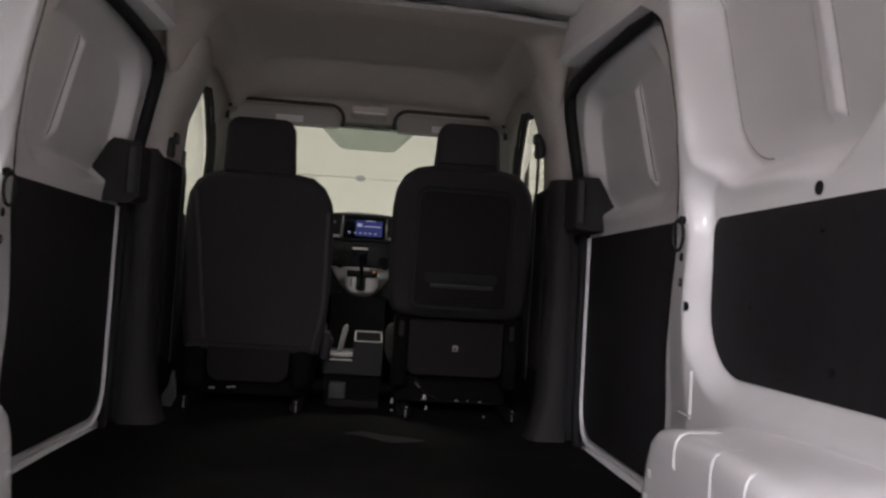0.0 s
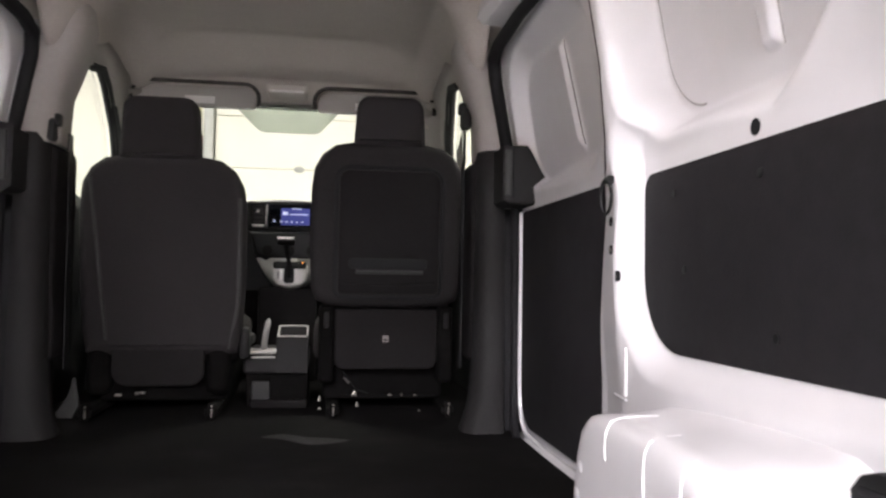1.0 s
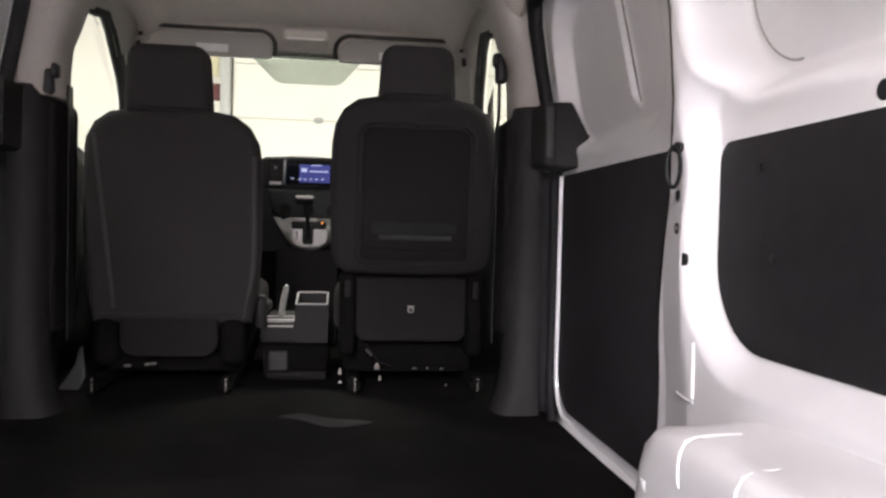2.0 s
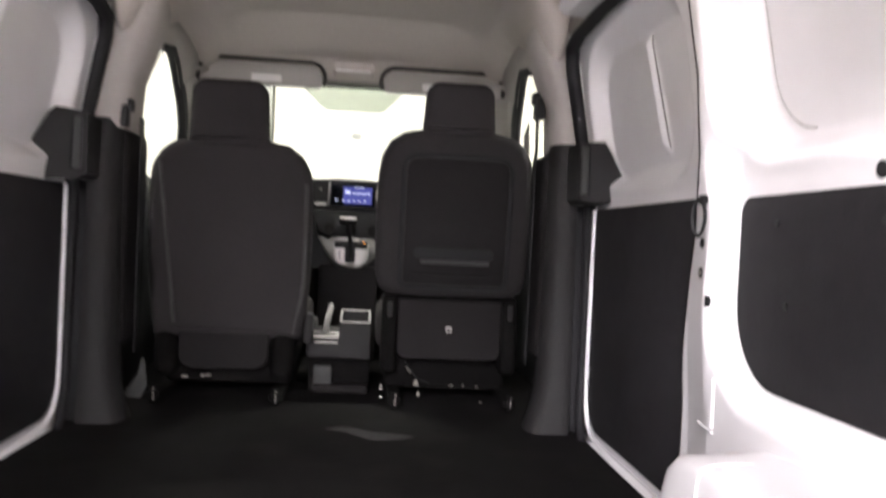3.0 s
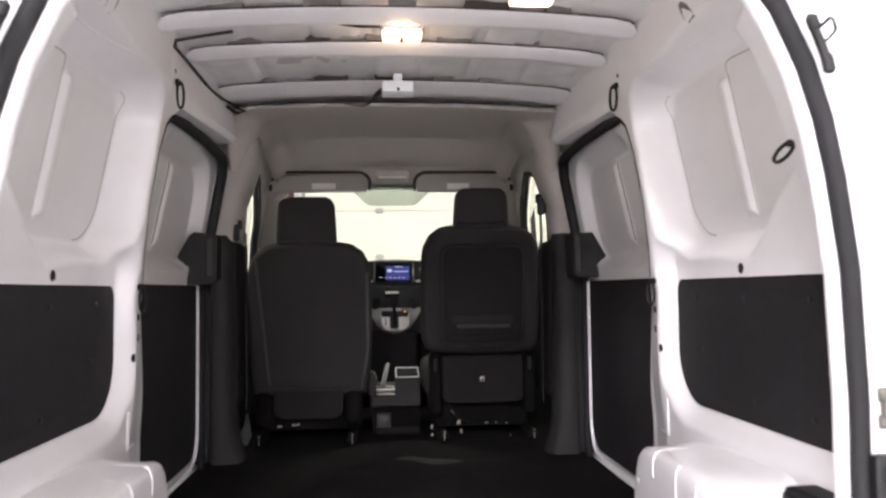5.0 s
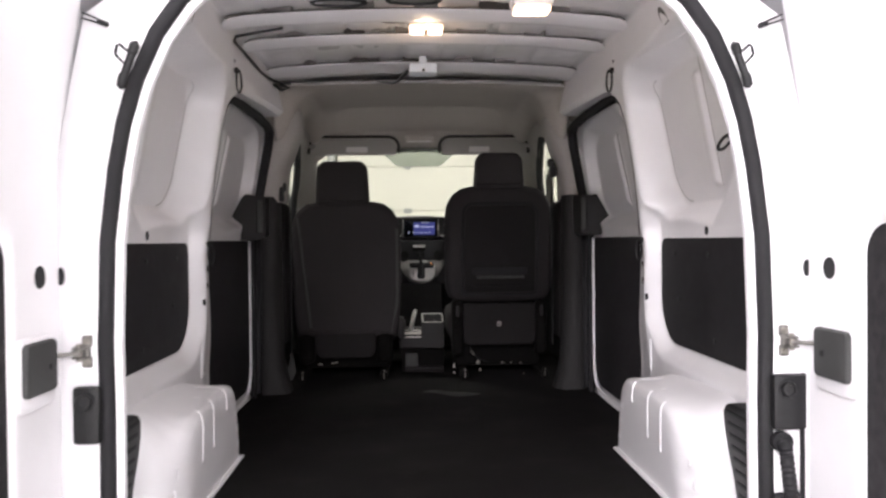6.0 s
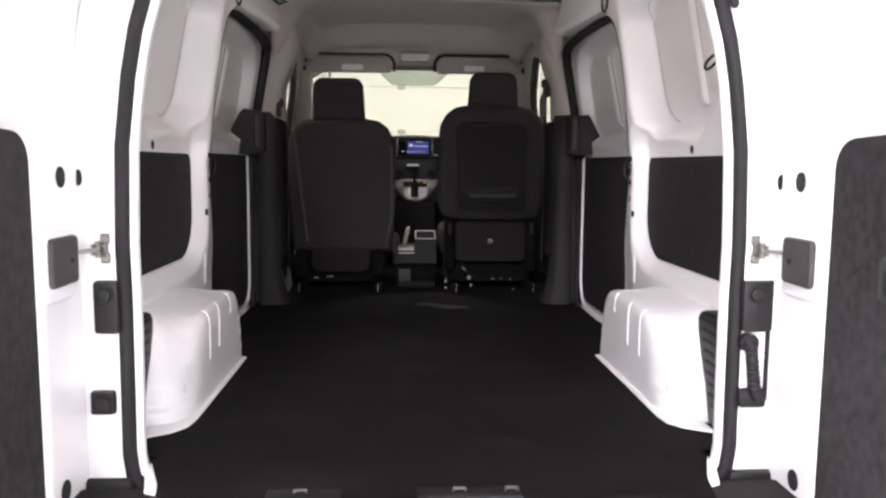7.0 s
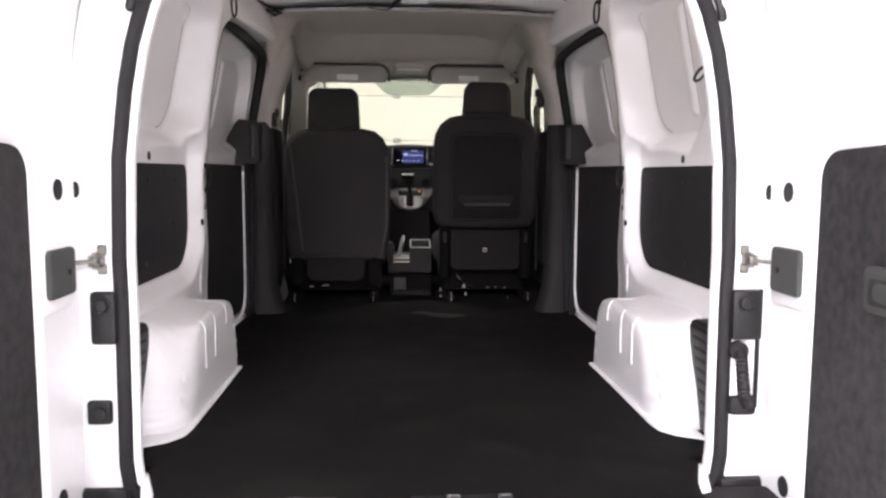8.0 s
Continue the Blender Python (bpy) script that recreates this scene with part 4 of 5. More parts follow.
for x in (-0.09, 0.01, 0.11):
    bm = bm_new()
    disc(bm, (x, 3.232, 1.135), (0, -1, 0), 0.024, 0.018, 16)
    part("climate_knob", bm, HARD, dash)


def wing_half(v):
    """Half width of the gear panel's silver surround at a height."""
    return table(v, [(0.960, 0.020), (0.963, 0.046), (0.968, 0.062), (0.976, 0.074), (0.99, 0.085), (1.007, 0.102), (1.04, 0.122), (1.07, 0.140), (1.10, 0.156)])


sheet("panel_surround", lambda u, v: (0.014 + u * wing_half(v), 3.215 + 0.030 * u * u + 0.030 * ease(1.03, 1.10, v) * abs(u) - 0.012 * math.cos(u * 1.5) + 0.010 * (1 - ease(0.958, 0.975, v)), v), span(-1, 1, 24), span(0.960, 1.10, 20), SILVER, dash, "silver moulded surround of the gear panel", thick=0.006)
bm = bm_new()
slab(bm, round_rect(-0.066, 0.094, 0.972, 1.070, (0.008, 0.008, 0.050, 0.050), 6), lambda u, v, d: (u, 3.218 - d, v), 0, 0.022, 0.010, 4)
part("shifter_panel", bm, BRIGHT, dash, "bright gear lever panel")
bm = bm_new()
slab(bm, round_rect(-0.062, 0.088, 1.052, 1.085, 0.01, 4), lambda u, v, d: (u, 3.245 - d, v), 0, 0.060, 0.006)
part("lever_boot", bm, BLACK, dash)
bm = bm_new()
slab(bm, round_rect(-0.014, 0.034, 0.985, 1.062, 0.012, 4), lambda u, v, d: (u, 3.197 - d, v), 0, 0.004, 0.002)
part("shifter_gate", bm, BLACK, dash)
bm = bm_new()
box(bm, -0.054, -0.022, 3.191, 3.200, 0.998, 1.050, 0.004)
scale = part("gear_scale", bm, PAPER, dash, "white gear scale")
bm = bm_new()
for z in (1.006, 1.016, 1.026, 1.036):
    box(bm, -0.043, -0.033, 3.1895, 3.1915, z, z + 0.005)
part("scale_marks", bm, BLACK, scale)
lever = [(0.012, 3.195, 1.01), (0.012, 3.185, 1.04), (0.010, 3.17, 1.08), (0.004, 3.135, 1.135), (0.0, 3.12, 1.160)]
bm = bm_new()
tube(bm, lever, [0.011, 0.011, 0.010, 0.010, 0.012], 10)
part("gear_lever", bm, BLACK, dash)
bm = bm_new()
box(bm, -0.042, 0.036, 3.095, 3.135, 1.158, 1.186, 0.012, 3)
part("lever_knob", bm, HARD, dash)
# cap coloured pale so that the chrome glint is painted on
bm = bm_new()
box(bm, -0.040, 0.034, 3.089, 3.122, 1.180, 1.193, 0.005, 3)
part("knob_cap", bm, BRIGHT, dash, "gear knob cap, paled for its chrome glint")
bm = bm_new()
disc(bm, (0.070, 3.185, 1.080), (0, -1, 0), 0.004, 0.004, 8)
part("warning_lamp", bm, AMBER, dash)
bm = bm_new()
box(bm, -0.13, 0.14, 3.22, 3.34, 0.53, 0.97, 0.02)
part("stack_foot", bm, HARD, dash)
for x0, x1 in ((-0.76, -0.12), (0.13, 0.76)):
    bm = bm_new()
    box(bm, x0, x1, 3.40, 3.46, 0.53, 1.0, 0.02)
    part("footwell_panel", bm, VINYL, dash, "black footwell lining")
tagged(dash, "black dashboard with lit screen and silver gear panel", "dashboard")

# steering wheel
wheel = empty("steering_wheel")
bm = bm_new()
tilt = Matrix.Translation((-0.38, 3.02, 1.19)) @ Matrix.Rotation(radians(62), 4, "X")
loop_tube(bm, [tilt @ Vector((0.185 * math.cos(a), 0.185 * math.sin(a), 0)) for a in [2 * math.pi * k / 36 for k in range(36)]], 0.015, 8)
part("rim", bm, HARD, wheel)
bm = bm_new()
disc(bm, tilt @ Vector((0, 0, -0.02)), tilt.to_3x3() @ Vector((0, 0, 1)), 0.065, 0.03, 20)
hub = part("hub", bm, HARD, wheel)
for a in (0, 180, 270):
    bm = bm_new()
    d = Vector((math.cos(radians(a)), math.sin(radians(a)), 0))
    tube(bm, [tilt @ (d * 0.05), tilt @ (d * 0.18)], 0.012, 6)
    part("spoke", bm, HARD, wheel)
bm = bm_new()
rod(bm, tilt @ Vector((0, 0, -0.02)), (-0.38, 3.30, 1.06), 0.03, 12)
part("column", bm, BLACK, wheel)
tagged(wheel, "black steering wheel behind the driver's seat", "steering wheel")


# seats
def lean_y(z, y0, k=0.10):
    """The backrest's rear face, leaning back as it rises."""
    return y0 - k * (z - 0.9)


def cushion(bm, outline, y_of, depth, r, seg=4):
    """A padded block over an outline in (x, z): rear face at y_of(z), rounded front and back."""
    rings = []
    for k in range(seg + 1):
        a = math.pi / 2 * k / seg
        rings.append([(u, y_of(v) + r * (1 - math.sin(a)), v) for u, v in shrink(outline, r * (1 - math.cos(a)))])
    rings = rings[::-1]
    mid = [(u, y_of(v) + depth * 0.6, v) for u, v in outline]
    rings.append(mid)
    for k in range(1, seg + 1):
        a = math.pi / 2 * k / seg
        rings.append([(u, y_of(v) + depth * 0.6 + depth * 0.4 * math.sin(a), v) for u, v in shrink(outline, r * 1.2 * (1 - math.cos(a)))])
    return ring_faces(bm, rings)


def mirror_outline(half, cx):
    """A closed outline from its right half, top to bottom, about x = cx."""
    right = [(cx + u, v) for u, v in half]
    left = [(cx - u, v) for u, v in half][::-1]
    return (right + left)[::-1]


def rail_set(seat, xs, y0, y1):
    for x in xs:
        bm = bm_new()
        box(bm, x - 0.022, x + 0.022, y0, y1, 0.545, 0.572, 0.004)
        part("rail", bm, VINYL, seat)
        bm = bm_new()
        box(bm, x - 0.010, x + 0.010, y0 - 0.006, y0 + 0.02, 0.531, 0.59, 0.004)
        part("leg", bm, VINYL, seat)
        bm = bm_new()
        disc(bm, (x + 0.004, y0 - 0.008, 0.582), (0, -1, 0), 0.0035, 0.006, 8)
        # thin steel sliver added as the leg's vertical glint
        box(bm, x + 0.001, x + 0.005, y0 - 0.010, y0 - 0.006, 0.545, 0.572, 0.001)
        part("rail_bolt", bm, STEEL, seat, "steel bolt with a thin sliver for its glint")


def build_seat(kind, cx, top, head_low, head_top, hx):
    seat = empty(kind)
    y0 = 2.335
    yb = lambda z: lean_y(z, y0)
    half = [(0.0, top), (0.13, top - 0.001), (0.19, top - 0.012), (0.235, top - 0.045), (0.262, top - 0.095), (0.271, top - 0.16), (0.273, 1.15), (0.271, 0.98), (0.262, 0.82), (0.250, 0.74), (0.10, 0.735), (0.0, 0.735)]
    if kind == "passenger_seat":
        half = half[:7] + [(0.270, 1.04), (0.266, 0.972), (0.250, 0.934), (0.215, 0.914), (0.10, 0.908), (0.0, 0.908)]
    outline = []
    base = mirror_outline(half[1:-1], cx)
    for (a, b), (c, d) in zip(base, base[1:] + base[:1]):
        outline += [(a + (c - a) * q / 3, b + (d - b) * q / 3) for q in range(3)]
    bm = bm_new()
    cushion(bm, outline, yb, 0.15, 0.035)
    back = part("backrest", bm, SEATGREY if kind == "passenger_seat" else CLOTH, seat)
    # head restraint
    w = 0.134 if kind == "driver_seat" else 0.127
    hh = [(cx + hx + u, v) for u, v in round_rect(-w, w, head_low, head_top, (0.045, 0.045, 0.02, 0.02), 6)]
    bm = bm_new()
    cushion(bm, [(u - (0.012 if u > cx + hx else -0.012) * (v - head_low) / (head_top - head_low), v) for u, v in hh], lambda z: yb(top) + 0.003 - 0.05 * (z - head_low), 0.10, 0.024)
    part("head_restraint", bm, CLOTH, seat)
    for dx in (-0.05, 0.05):
        bm = bm_new()
        rod(bm, (cx + hx + dx, yb(top) + 0.06, top - 0.05), (cx + hx + dx, yb(top) + 0.05, head_low + 0.03), 0.006, 8)
        part("head_post", bm, STEEL, seat)
    # seat cushion and base
    bm = bm_new()
    box(bm, cx - 0.255, cx + 0.255, 2.44, 2.92, 0.70, 0.86, 0.045, 4)
    part("seat_cushion", bm, CLOTH, seat)
    bm = bm_new()
    box(bm, cx - 0.22, cx + 0.22, 2.42, 2.88, 0.572, 0.71, 0.02)
    part("seat_base", bm, VINYL, seat)
    rail_set(seat, (cx - 0.212, cx + 0.183) if kind == "driver_seat" else (cx - 0.185, cx + 0.210), 2.25, 2.90)
    return seat, yb, back


driver, yb, back = build_seat("driver_seat", -0.378, 1.418, 1.397, 1.616, -0.012)
# seat edges in paler grey, with their highlight painted in
bm = bm_new()
tube(bm, [(-0.558 - 0.049 * (z - 0.81) / 0.51, yb(z) + 0.003, z) for z in span(0.79, 1.335, 14)], 0.008, 8)
part("pale_edge_seam", bm, EDGE_LIGHT, back, "seat edge seam, its highlight put in as paler grey")
bm = bm_new()
tube(bm, [(-0.125 - 0.03 * ease(0.95, 0.75, z), yb(z) + 0.010, z) for z in span(0.76, 1.28, 14)], 0.010, 8)
part("pale_edge_seam", bm, EDGE_LIGHT, back, "seat edge seam, its highlight put in as paler grey")
bm = bm_new()
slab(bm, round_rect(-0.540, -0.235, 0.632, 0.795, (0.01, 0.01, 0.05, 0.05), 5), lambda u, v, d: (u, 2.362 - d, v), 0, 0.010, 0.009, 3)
part("lower_flap", bm, SHADED_CLOTH, driver)
for x0, x1 in ((-0.625, -0.545), (-0.232, -0.150)):
    bm = bm_new()
    box(bm, x0, x1, 2.356, 2.47, 0.60, 0.80, 0.032, 4)
    part("hinge_cover", bm, VINYL, driver)
bm = bm_new()
box(bm, -0.135, -0.085, 2.47, 2.62, 0.76, 0.80, 0.012)
box(bm, -0.125, -0.090, 2.40, 2.48, 0.72, 0.83, 0.015)
part("buckle", bm, TRIM, driver)
bm = bm_new()
slab(bm, [(-0.715, 0.531), (-0.650, 0.531), (-0.632, 0.572), (-0.640, 0.612), (-0.650, 0.660), (-0.660, 0.662), (-0.668, 0.610), (-0.690, 0.570)], lambda u, v, d: (u, 2.33 - d + 0.25 * (v - 0.53), v), 0, 0.012, 0.005)
part("floor_bracket", bm, DARKGREY, driver, "dark steel floor bracket")
# small steel pieces placed where glints show from the camera
for x, z, w in ((-0.513, 0.604, 0.010), (-0.452, 0.609, 0.006), (-0.434, 0.611, 0.008), (-0.700, 0.735, 0.004)):
    bm = bm_new()
    box(bm, x - w, x + w, 2.345, 2.36, z - 0.003, z + 0.004, 0.001)
    part("base_bracket", bm, STEEL, driver, "small steel bracket set for a glint")
tagged(driver, "dark cloth driver's seat seen from behind", "seat", "cab seats")

passenger, yb, back = build_seat("passenger_seat", 0.388, 1.490, 1.474, 1.653, 0.0)
bm = bm_new()
frame_pts = round_rect(0.204, 0.580, 0.945, 1.400, (0.05, 0.05, 0.03, 0.03), 6)
loop_tube(bm, [(u, yb(v) + 0.0055, v) for u, v in frame_pts], 0.0095, 8)
part("panel_groove", bm, GAP, back, "black groove round the back panel")
bm = bm_new()
slab(bm, shrink(frame_pts, 0.012), lambda u, v, d: (u, yb(v) + 0.004 - d, v), 0, 0.008, 0.004)
panel = part("back_panel", bm, HARD, back, "hard plastic back panel")
bm = bm_new()
slab(bm, round_rect(0.250, 0.528, 1.044, 1.082, 0.012, 4), lambda u, v, d: (u, yb(v) - 0.003 - d, v), 0, 0.004, 0.003)
part("grip_slot", bm, GAP, panel, "dark grip slot")
bm = bm_new()
tube(bm, [(x, yb(1.03) - 0.003, 1.034) for x in span(0.275, 0.514, 8)], 0.008, 8)
part("grip_bar", bm, DARKGREY, panel, "paler grip bar")
bm = bm_new()
tube(bm, [(x, yb(0.99) - 0.003, 0.990 + 0.05 * ((x - 0.39) / 0.17) ** 4 * 0.2) for x in span(0.228, 0.560, 12)], 0.005, 6)
part("panel_edge", bm, HARD, panel)
bm = bm_new()
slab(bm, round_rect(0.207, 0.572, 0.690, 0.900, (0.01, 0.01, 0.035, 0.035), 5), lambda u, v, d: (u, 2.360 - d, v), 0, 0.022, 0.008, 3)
flap = part("lower_panel", bm, SHADED_CLOTH, passenger)
bm = bm_new()
box(bm, 0.185, 0.595, 2.385, 2.45, 0.70, 0.97, 0.015)
part("back_frame", bm, VINYL, passenger)
bm = bm_new()
box(bm, 0.376, 0.397, 2.334, 2.339, 0.786, 0.809, 0.002)
tag_ob = part("tag", bm, TRIM_PALE, flap, "small pale printed tag")
bm = bm_new()
slab(bm, [(0.379, 0.790), (0.393, 0.790), (0.388, 0.801), (0.383, 0.801)], lambda u, v, d: (u, 2.3342 - d, v), 0, 0.001, 0.0003)
part("tag_mark", bm, DARKGREY, tag_ob)
for x0, x1 in ((0.150, 0.205), (0.574, 0.630)):
    bm = bm_new()
    box(bm, x0, x1, 2.335, 2.46, 0.64, 0.915, 0.018, 3)
    part("hinge_cover", bm, VINYL, passenger)
    bm = bm_new()
    box(bm, (x0 + x1) / 2 - 0.009, (x0 + x1) / 2 + 0.009, 2.324, 2.340, 0.835, 0.892, 0.008, 3)
    part("latch", bm, TRIM, passenger, "grey plastic latch")
# steel pieces again set to the glints in the camera's view
for x, z, w, h in ((0.280, 0.604, 0.010, 0.010), (0.406, 0.598, 0.009, 0.003), (0.448, 0.599, 0.003, 0.004), (0.497, 0.596, 0.006, 0.003), (0.158, 0.588, 0.006, 0.010), (0.159, 0.552, 0.007, 0.004), (0.290, 0.566, 0.006, 0.008), (0.513, 0.542, 0.004, 0.003)):
    bm = bm_new()
    slab(bm, [(x - w, z - h), (x + w, z - h), (x + w * 0.55, z + h), (x - w * 0.4, z + h)], lambda u, v, d: (u, 2.36 - d, v), 0, 0.012, 0.001)
    part("base_bracket", bm, STEEL, passenger, "small steel bracket set for a glint")
bm = bm_new()
box(bm, 0.235, 0.575, 2.37, 2.385, 0.585, 0.594, 0.003)
part("base_bar", bm, VINYL, passenger)
bm = bm_new()
rod(bm, (0.243, 2.36, 0.660), (0.262, 2.355, 0.640), 0.004, 6)
part("linkage_pin", bm, STEEL, passenger, "bright steel pin")
bm = bm_new()
tube(bm, [(0.24, 2.37, 0.68), (0.26, 2.38, 0.65), (0.285, 2.38, 0.615), (0.33, 2.38, 0.60)], 0.003, 6)
part("base_linkage", bm, BLACK, passenger, "black steel linkage under the seat")
bm = bm_new()
tube(bm, [(0.664, 2.345, 0.945), (0.666, 2.338, 0.86), (0.668, 2.335, 0.822), (0.671, 2.335, 0.755)], [0.003, 0.004, 0.006, 0.003], 8)
part("side_lever", bm, ZINC, passenger, "dull metal lever")
tagged(passenger, "dark passenger seat with hard folding back panel", "seat", "cab seats")

# centre console
console = empty("centre_console")
bm = bm_new()
slab(bm, round_rect(-0.118, 0.116, 0.655, 0.728, 0.012, 4), lambda u, v, d: (u, 2.90 - d, v), 0, 0.40, 0.012, 3)
part("console_body", bm, TRIM, console)
bm = bm_new()
cup_top = lambda y: 0.792 + (y - 2.505) * 0.23
for x0, x1, y0, y1 in ((0.0, 0.114, 2.498, 2.508), (0.0, 0.114, 2.632, 2.642), (0.0, 0.009, 2.508, 2.632), (0.105, 0.114, 2.508, 2.632)):
    ring_faces(bm, [[(x, y0, 0.66), (x, y0, cup_top(y0)), (x, y1, cup_top(y1)), (x, y1, 0.66)] for x in (x0, x1)])
box(bm, 0.009, 0.105, 2.508, 2.632, 0.67, 0.735)
part("cup_box", bm, TRIM, console)
bm = bm_new()
loop_tube(bm, [(u, v, cup_top(v) + 0.002) for u, v in round_rect(0.004, 0.110, 2.503, 2.637, 0.010, 4)], 0.0030, 6)
part("cup_rim", bm, BRIGHT, console, "pale rim of the cup box")
bm = bm_new()
disc(bm, (0.057, 2.57, 0.735), (0, 0, 1), 0.040, 0.006, 20)
part("cup_mat", bm, RUBBER, console)
bm = bm_new()
loop_tube(bm, [(u, v, 0.730) for u, v in round_rect(-0.110, -0.008, 2.512, 2.68, 0.015, 4)], 0.004, 6)
tube(bm, [(x, 2.500, 0.736 + 0.002 * (x + 0.11) / 0.1) for x in span(-0.112, -0.004, 6)], 0.0055, 8)
tube(bm, [(x, 2.497, 0.717) for x in span(-0.090, -0.004, 6)], 0.0035, 8)
part("tray_rim", bm, BRIGHT, console, "pale rim of the tray")
bm = bm_new()
slab(bm, [(-0.105, 0.530), (0.115, 0.530), (0.118, 0.655), (-0.112, 0.655)], lambda u, v, d: (u, 2.90 - d, v), 0, 0.375, 0.012, 3)
part("console_foot", bm, VINYL, console)
bm = bm_new()
box(bm, -0.087, -0.022, 2.508, 2.53, 0.550, 0.628, 0.008)
part("foot_pad", bm, DARKGREY, console)
bm = bm_new()
box(bm, -0.090, 0.112, 2.490, 2.54, 0.531, 0.562, 0.008)
part("foot_step", bm, HARD, console)
bm = bm_new()
tube(bm, [(-0.062, 2.72, 0.70), (-0.056, 2.66, 0.745), (-0.046, 2.60, 0.80), (-0.036, 2.570, 0.842), (-0.033, 2.565, 0.853)], [0.012, 0.011, 0.011, 0.010, 0.005], 10)
part("hand_brake", bm, BRIGHT, console, "pale hand brake lever")
tagged(console, "dark centre console with cup box and hand brake", "console")


# ---- rear doors ----
def build_rear_door(s, number, length, top):
    """A rear door standing open at a right angle: inner face towards the middle, hinges at y = 0."""
    door = empty("door_%d" % number)
    xi = 0.735

    def inner_x(y, z):
        d = rr_dist(y, z, -length + 0.07, -0.225, 0.42, 1.244, 0.05)
        x = xi + 0.055 * ease(1.30, 1.85, z) * -1
        x += 0.014 * (1 - ease(-0.004, 0.02, d))
        return x + 0.014 * ease(-0.03, 0.02, y)

    sheet("inner_panel", lambda y, z: (s * inner_x(y, z), y, z), span(-length, 0.0, 70), span(0.40, top, 90), PAINT, door, thick=0.002)
    sheet("outer_panel", lambda y, z: (s * (xi + 0.075 - 0.055 * ease(1.30, 1.85, z)), y, z), span(-length, 0.0, 8), span(0.40, top, 16), PAINT, door, thick=0.003)
    for name, rows in (("hinge_edge", [[(s * inner_x(0.0, z), 0.0, z), (s * (xi + 0.075 - 0.055 * ease(1.30, 1.85, z)), 0.0, z)] for z in span(0.40, top, 16)]), ("closing_edge", [[(s * inner_x(-length, z), -length, z), (s * (xi + 0.075 - 0.055 * ease(1.30, 1.85, z)), -length, z)] for z in span(0.40, top, 16)])):
        bm = bm_new()
        ring_faces(bm, rows, False, False)
        part(name, bm, PAINT, door).modifiers.new("thickness", "SOLIDIFY").thickness = 0.002
    for z in (0.40, top):
        bm = bm_new()
        x1 = xi + 0.075 - 0.055 * ease(1.30, 1.85, z)
        rows = [[(s * inner_x(y, z), y, z), (s * x1, y, z)] for y in span(-length, 0, 10)]
        ring_faces(bm, rows, False, False)
        part("end_cap", bm, PAINT, door).modifiers.new("thickness", "SOLIDIFY").thickness = 0.002
    # carpet lining
    pts = round_rect(-length + 0.07, -0.193, 0.42, 1.232, (0.05, 0.05, 0.02, 0.02), 6)
    bm = bm_new()
    slab(bm, pts, lambda y, z, d: (s * (xi + 0.016 - d), y - (0.036 * ease(0.80, 1.35, z) + 0.024 * (1 - ease(0.50, 0.78, z))) * ease(-0.45, -0.30, y), z + (0.008 + 0.03 * max(0.0, -0.2 - y)) * ease(1.0, 1.23, z)), 0, 0.012, 0.005)
    part("lining", bm, CARPET, door, "dark grey carpet lining")
    # bump pad
    bm = bm_new()
    slab(bm, round_rect(-0.200, -0.085, 0.952, 1.046, 0.012, 4), lambda y, z, d: (s * (xi - 0.006 - d), y, z), 0, 0.014, 0.005, 3)
    pad = part("bump_pad", bm, DARKGREY, door, "grey rubber bump pad")
    bm = bm_new()
    disc(bm, (s * (xi - 0.0205), -0.120, 0.998), (-s, 0, 0), 0.006, 0.002, 10)
    part("pad_screw", bm, GAP, pad)
    bm = bm_new()
    slab(bm, round_rect(-0.212, -0.070, 0.925, 1.055, 0.02, 4), lambda y, z, d: (s * (xi + 0.004 - d), y, z), 0, 0.014, 0.006, 2)
    part("pad_seat", bm, PAINT, door)
    for y, z, ry, rz in ((-0.112, 1.159, 0.020, 0.021), (-0.148, 0.545, 0.021, 0.022), (-0.006, 1.160, 0.012, 0.018)):
        bm = bm_new()
        slab(bm, [(y + ry * math.cos(a), z + rz * math.sin(a)) for a in [2 * math.pi * k / 18 for k in range(18)]], lambda u, v, d: (s * (inner_x(u, v) + 0.001 - d), u, v), 0, 0.004, 0.001, 1)
        part("hole", bm, GAP, door)
    if s > 0:
        bm = bm_new()
        slab(bm, round_rect(-0.53, -0.393, 0.962, 1.042, 0.016, 5), lambda y, z, d: (xi + 0.006 - d, y, z), 0, 0.014, 0.005, 2)
        grip = part("grip_frame", bm, DARKGREY, door, "grey plastic door pull")
        bm = bm_new()
        slab(bm, round_rect(-0.52, -0.410, 0.976, 1.022, 0.010, 4), lambda y, z, d: (xi - 0.0075 - d, y, z), 0, 0.002, 0.0008)
        part("grip_hollow", bm, TRIM, grip)
        bm = bm_new()
        slab(bm, round_rect(-0.51, -0.428, 0.984, 1.016, 0.012, 4), lambda y, z, d: (xi - 0.009 - d, y, z), 0, 0.004, 0.002)
        part("grip_lever", bm, DARKGREY, grip)
    # hinges and check strap on the jamb
    bm = bm_new()
    box(bm, s * 0.656, s * (0.721 if s > 0 else 0.708), -0.050, -0.028, 0.835, 0.946, 0.008)
    if s > 0:
        # thin black strip put in for the shade of the door gap
        box(bm, s * 0.718, s * 0.727, -0.040, -0.026, 0.835, 0.946, 0.003)
    hinge = part("hinge_cover", bm, BLACK, door, "black hinge cover")
    bm = bm_new()
    disc(bm, (s * 0.683, -0.0505, 0.918), (0, -1, 0), 0.0205, 0.0025, 24)
    part("bolt_recess", bm, GAP, hinge)
    bm = bm_new()
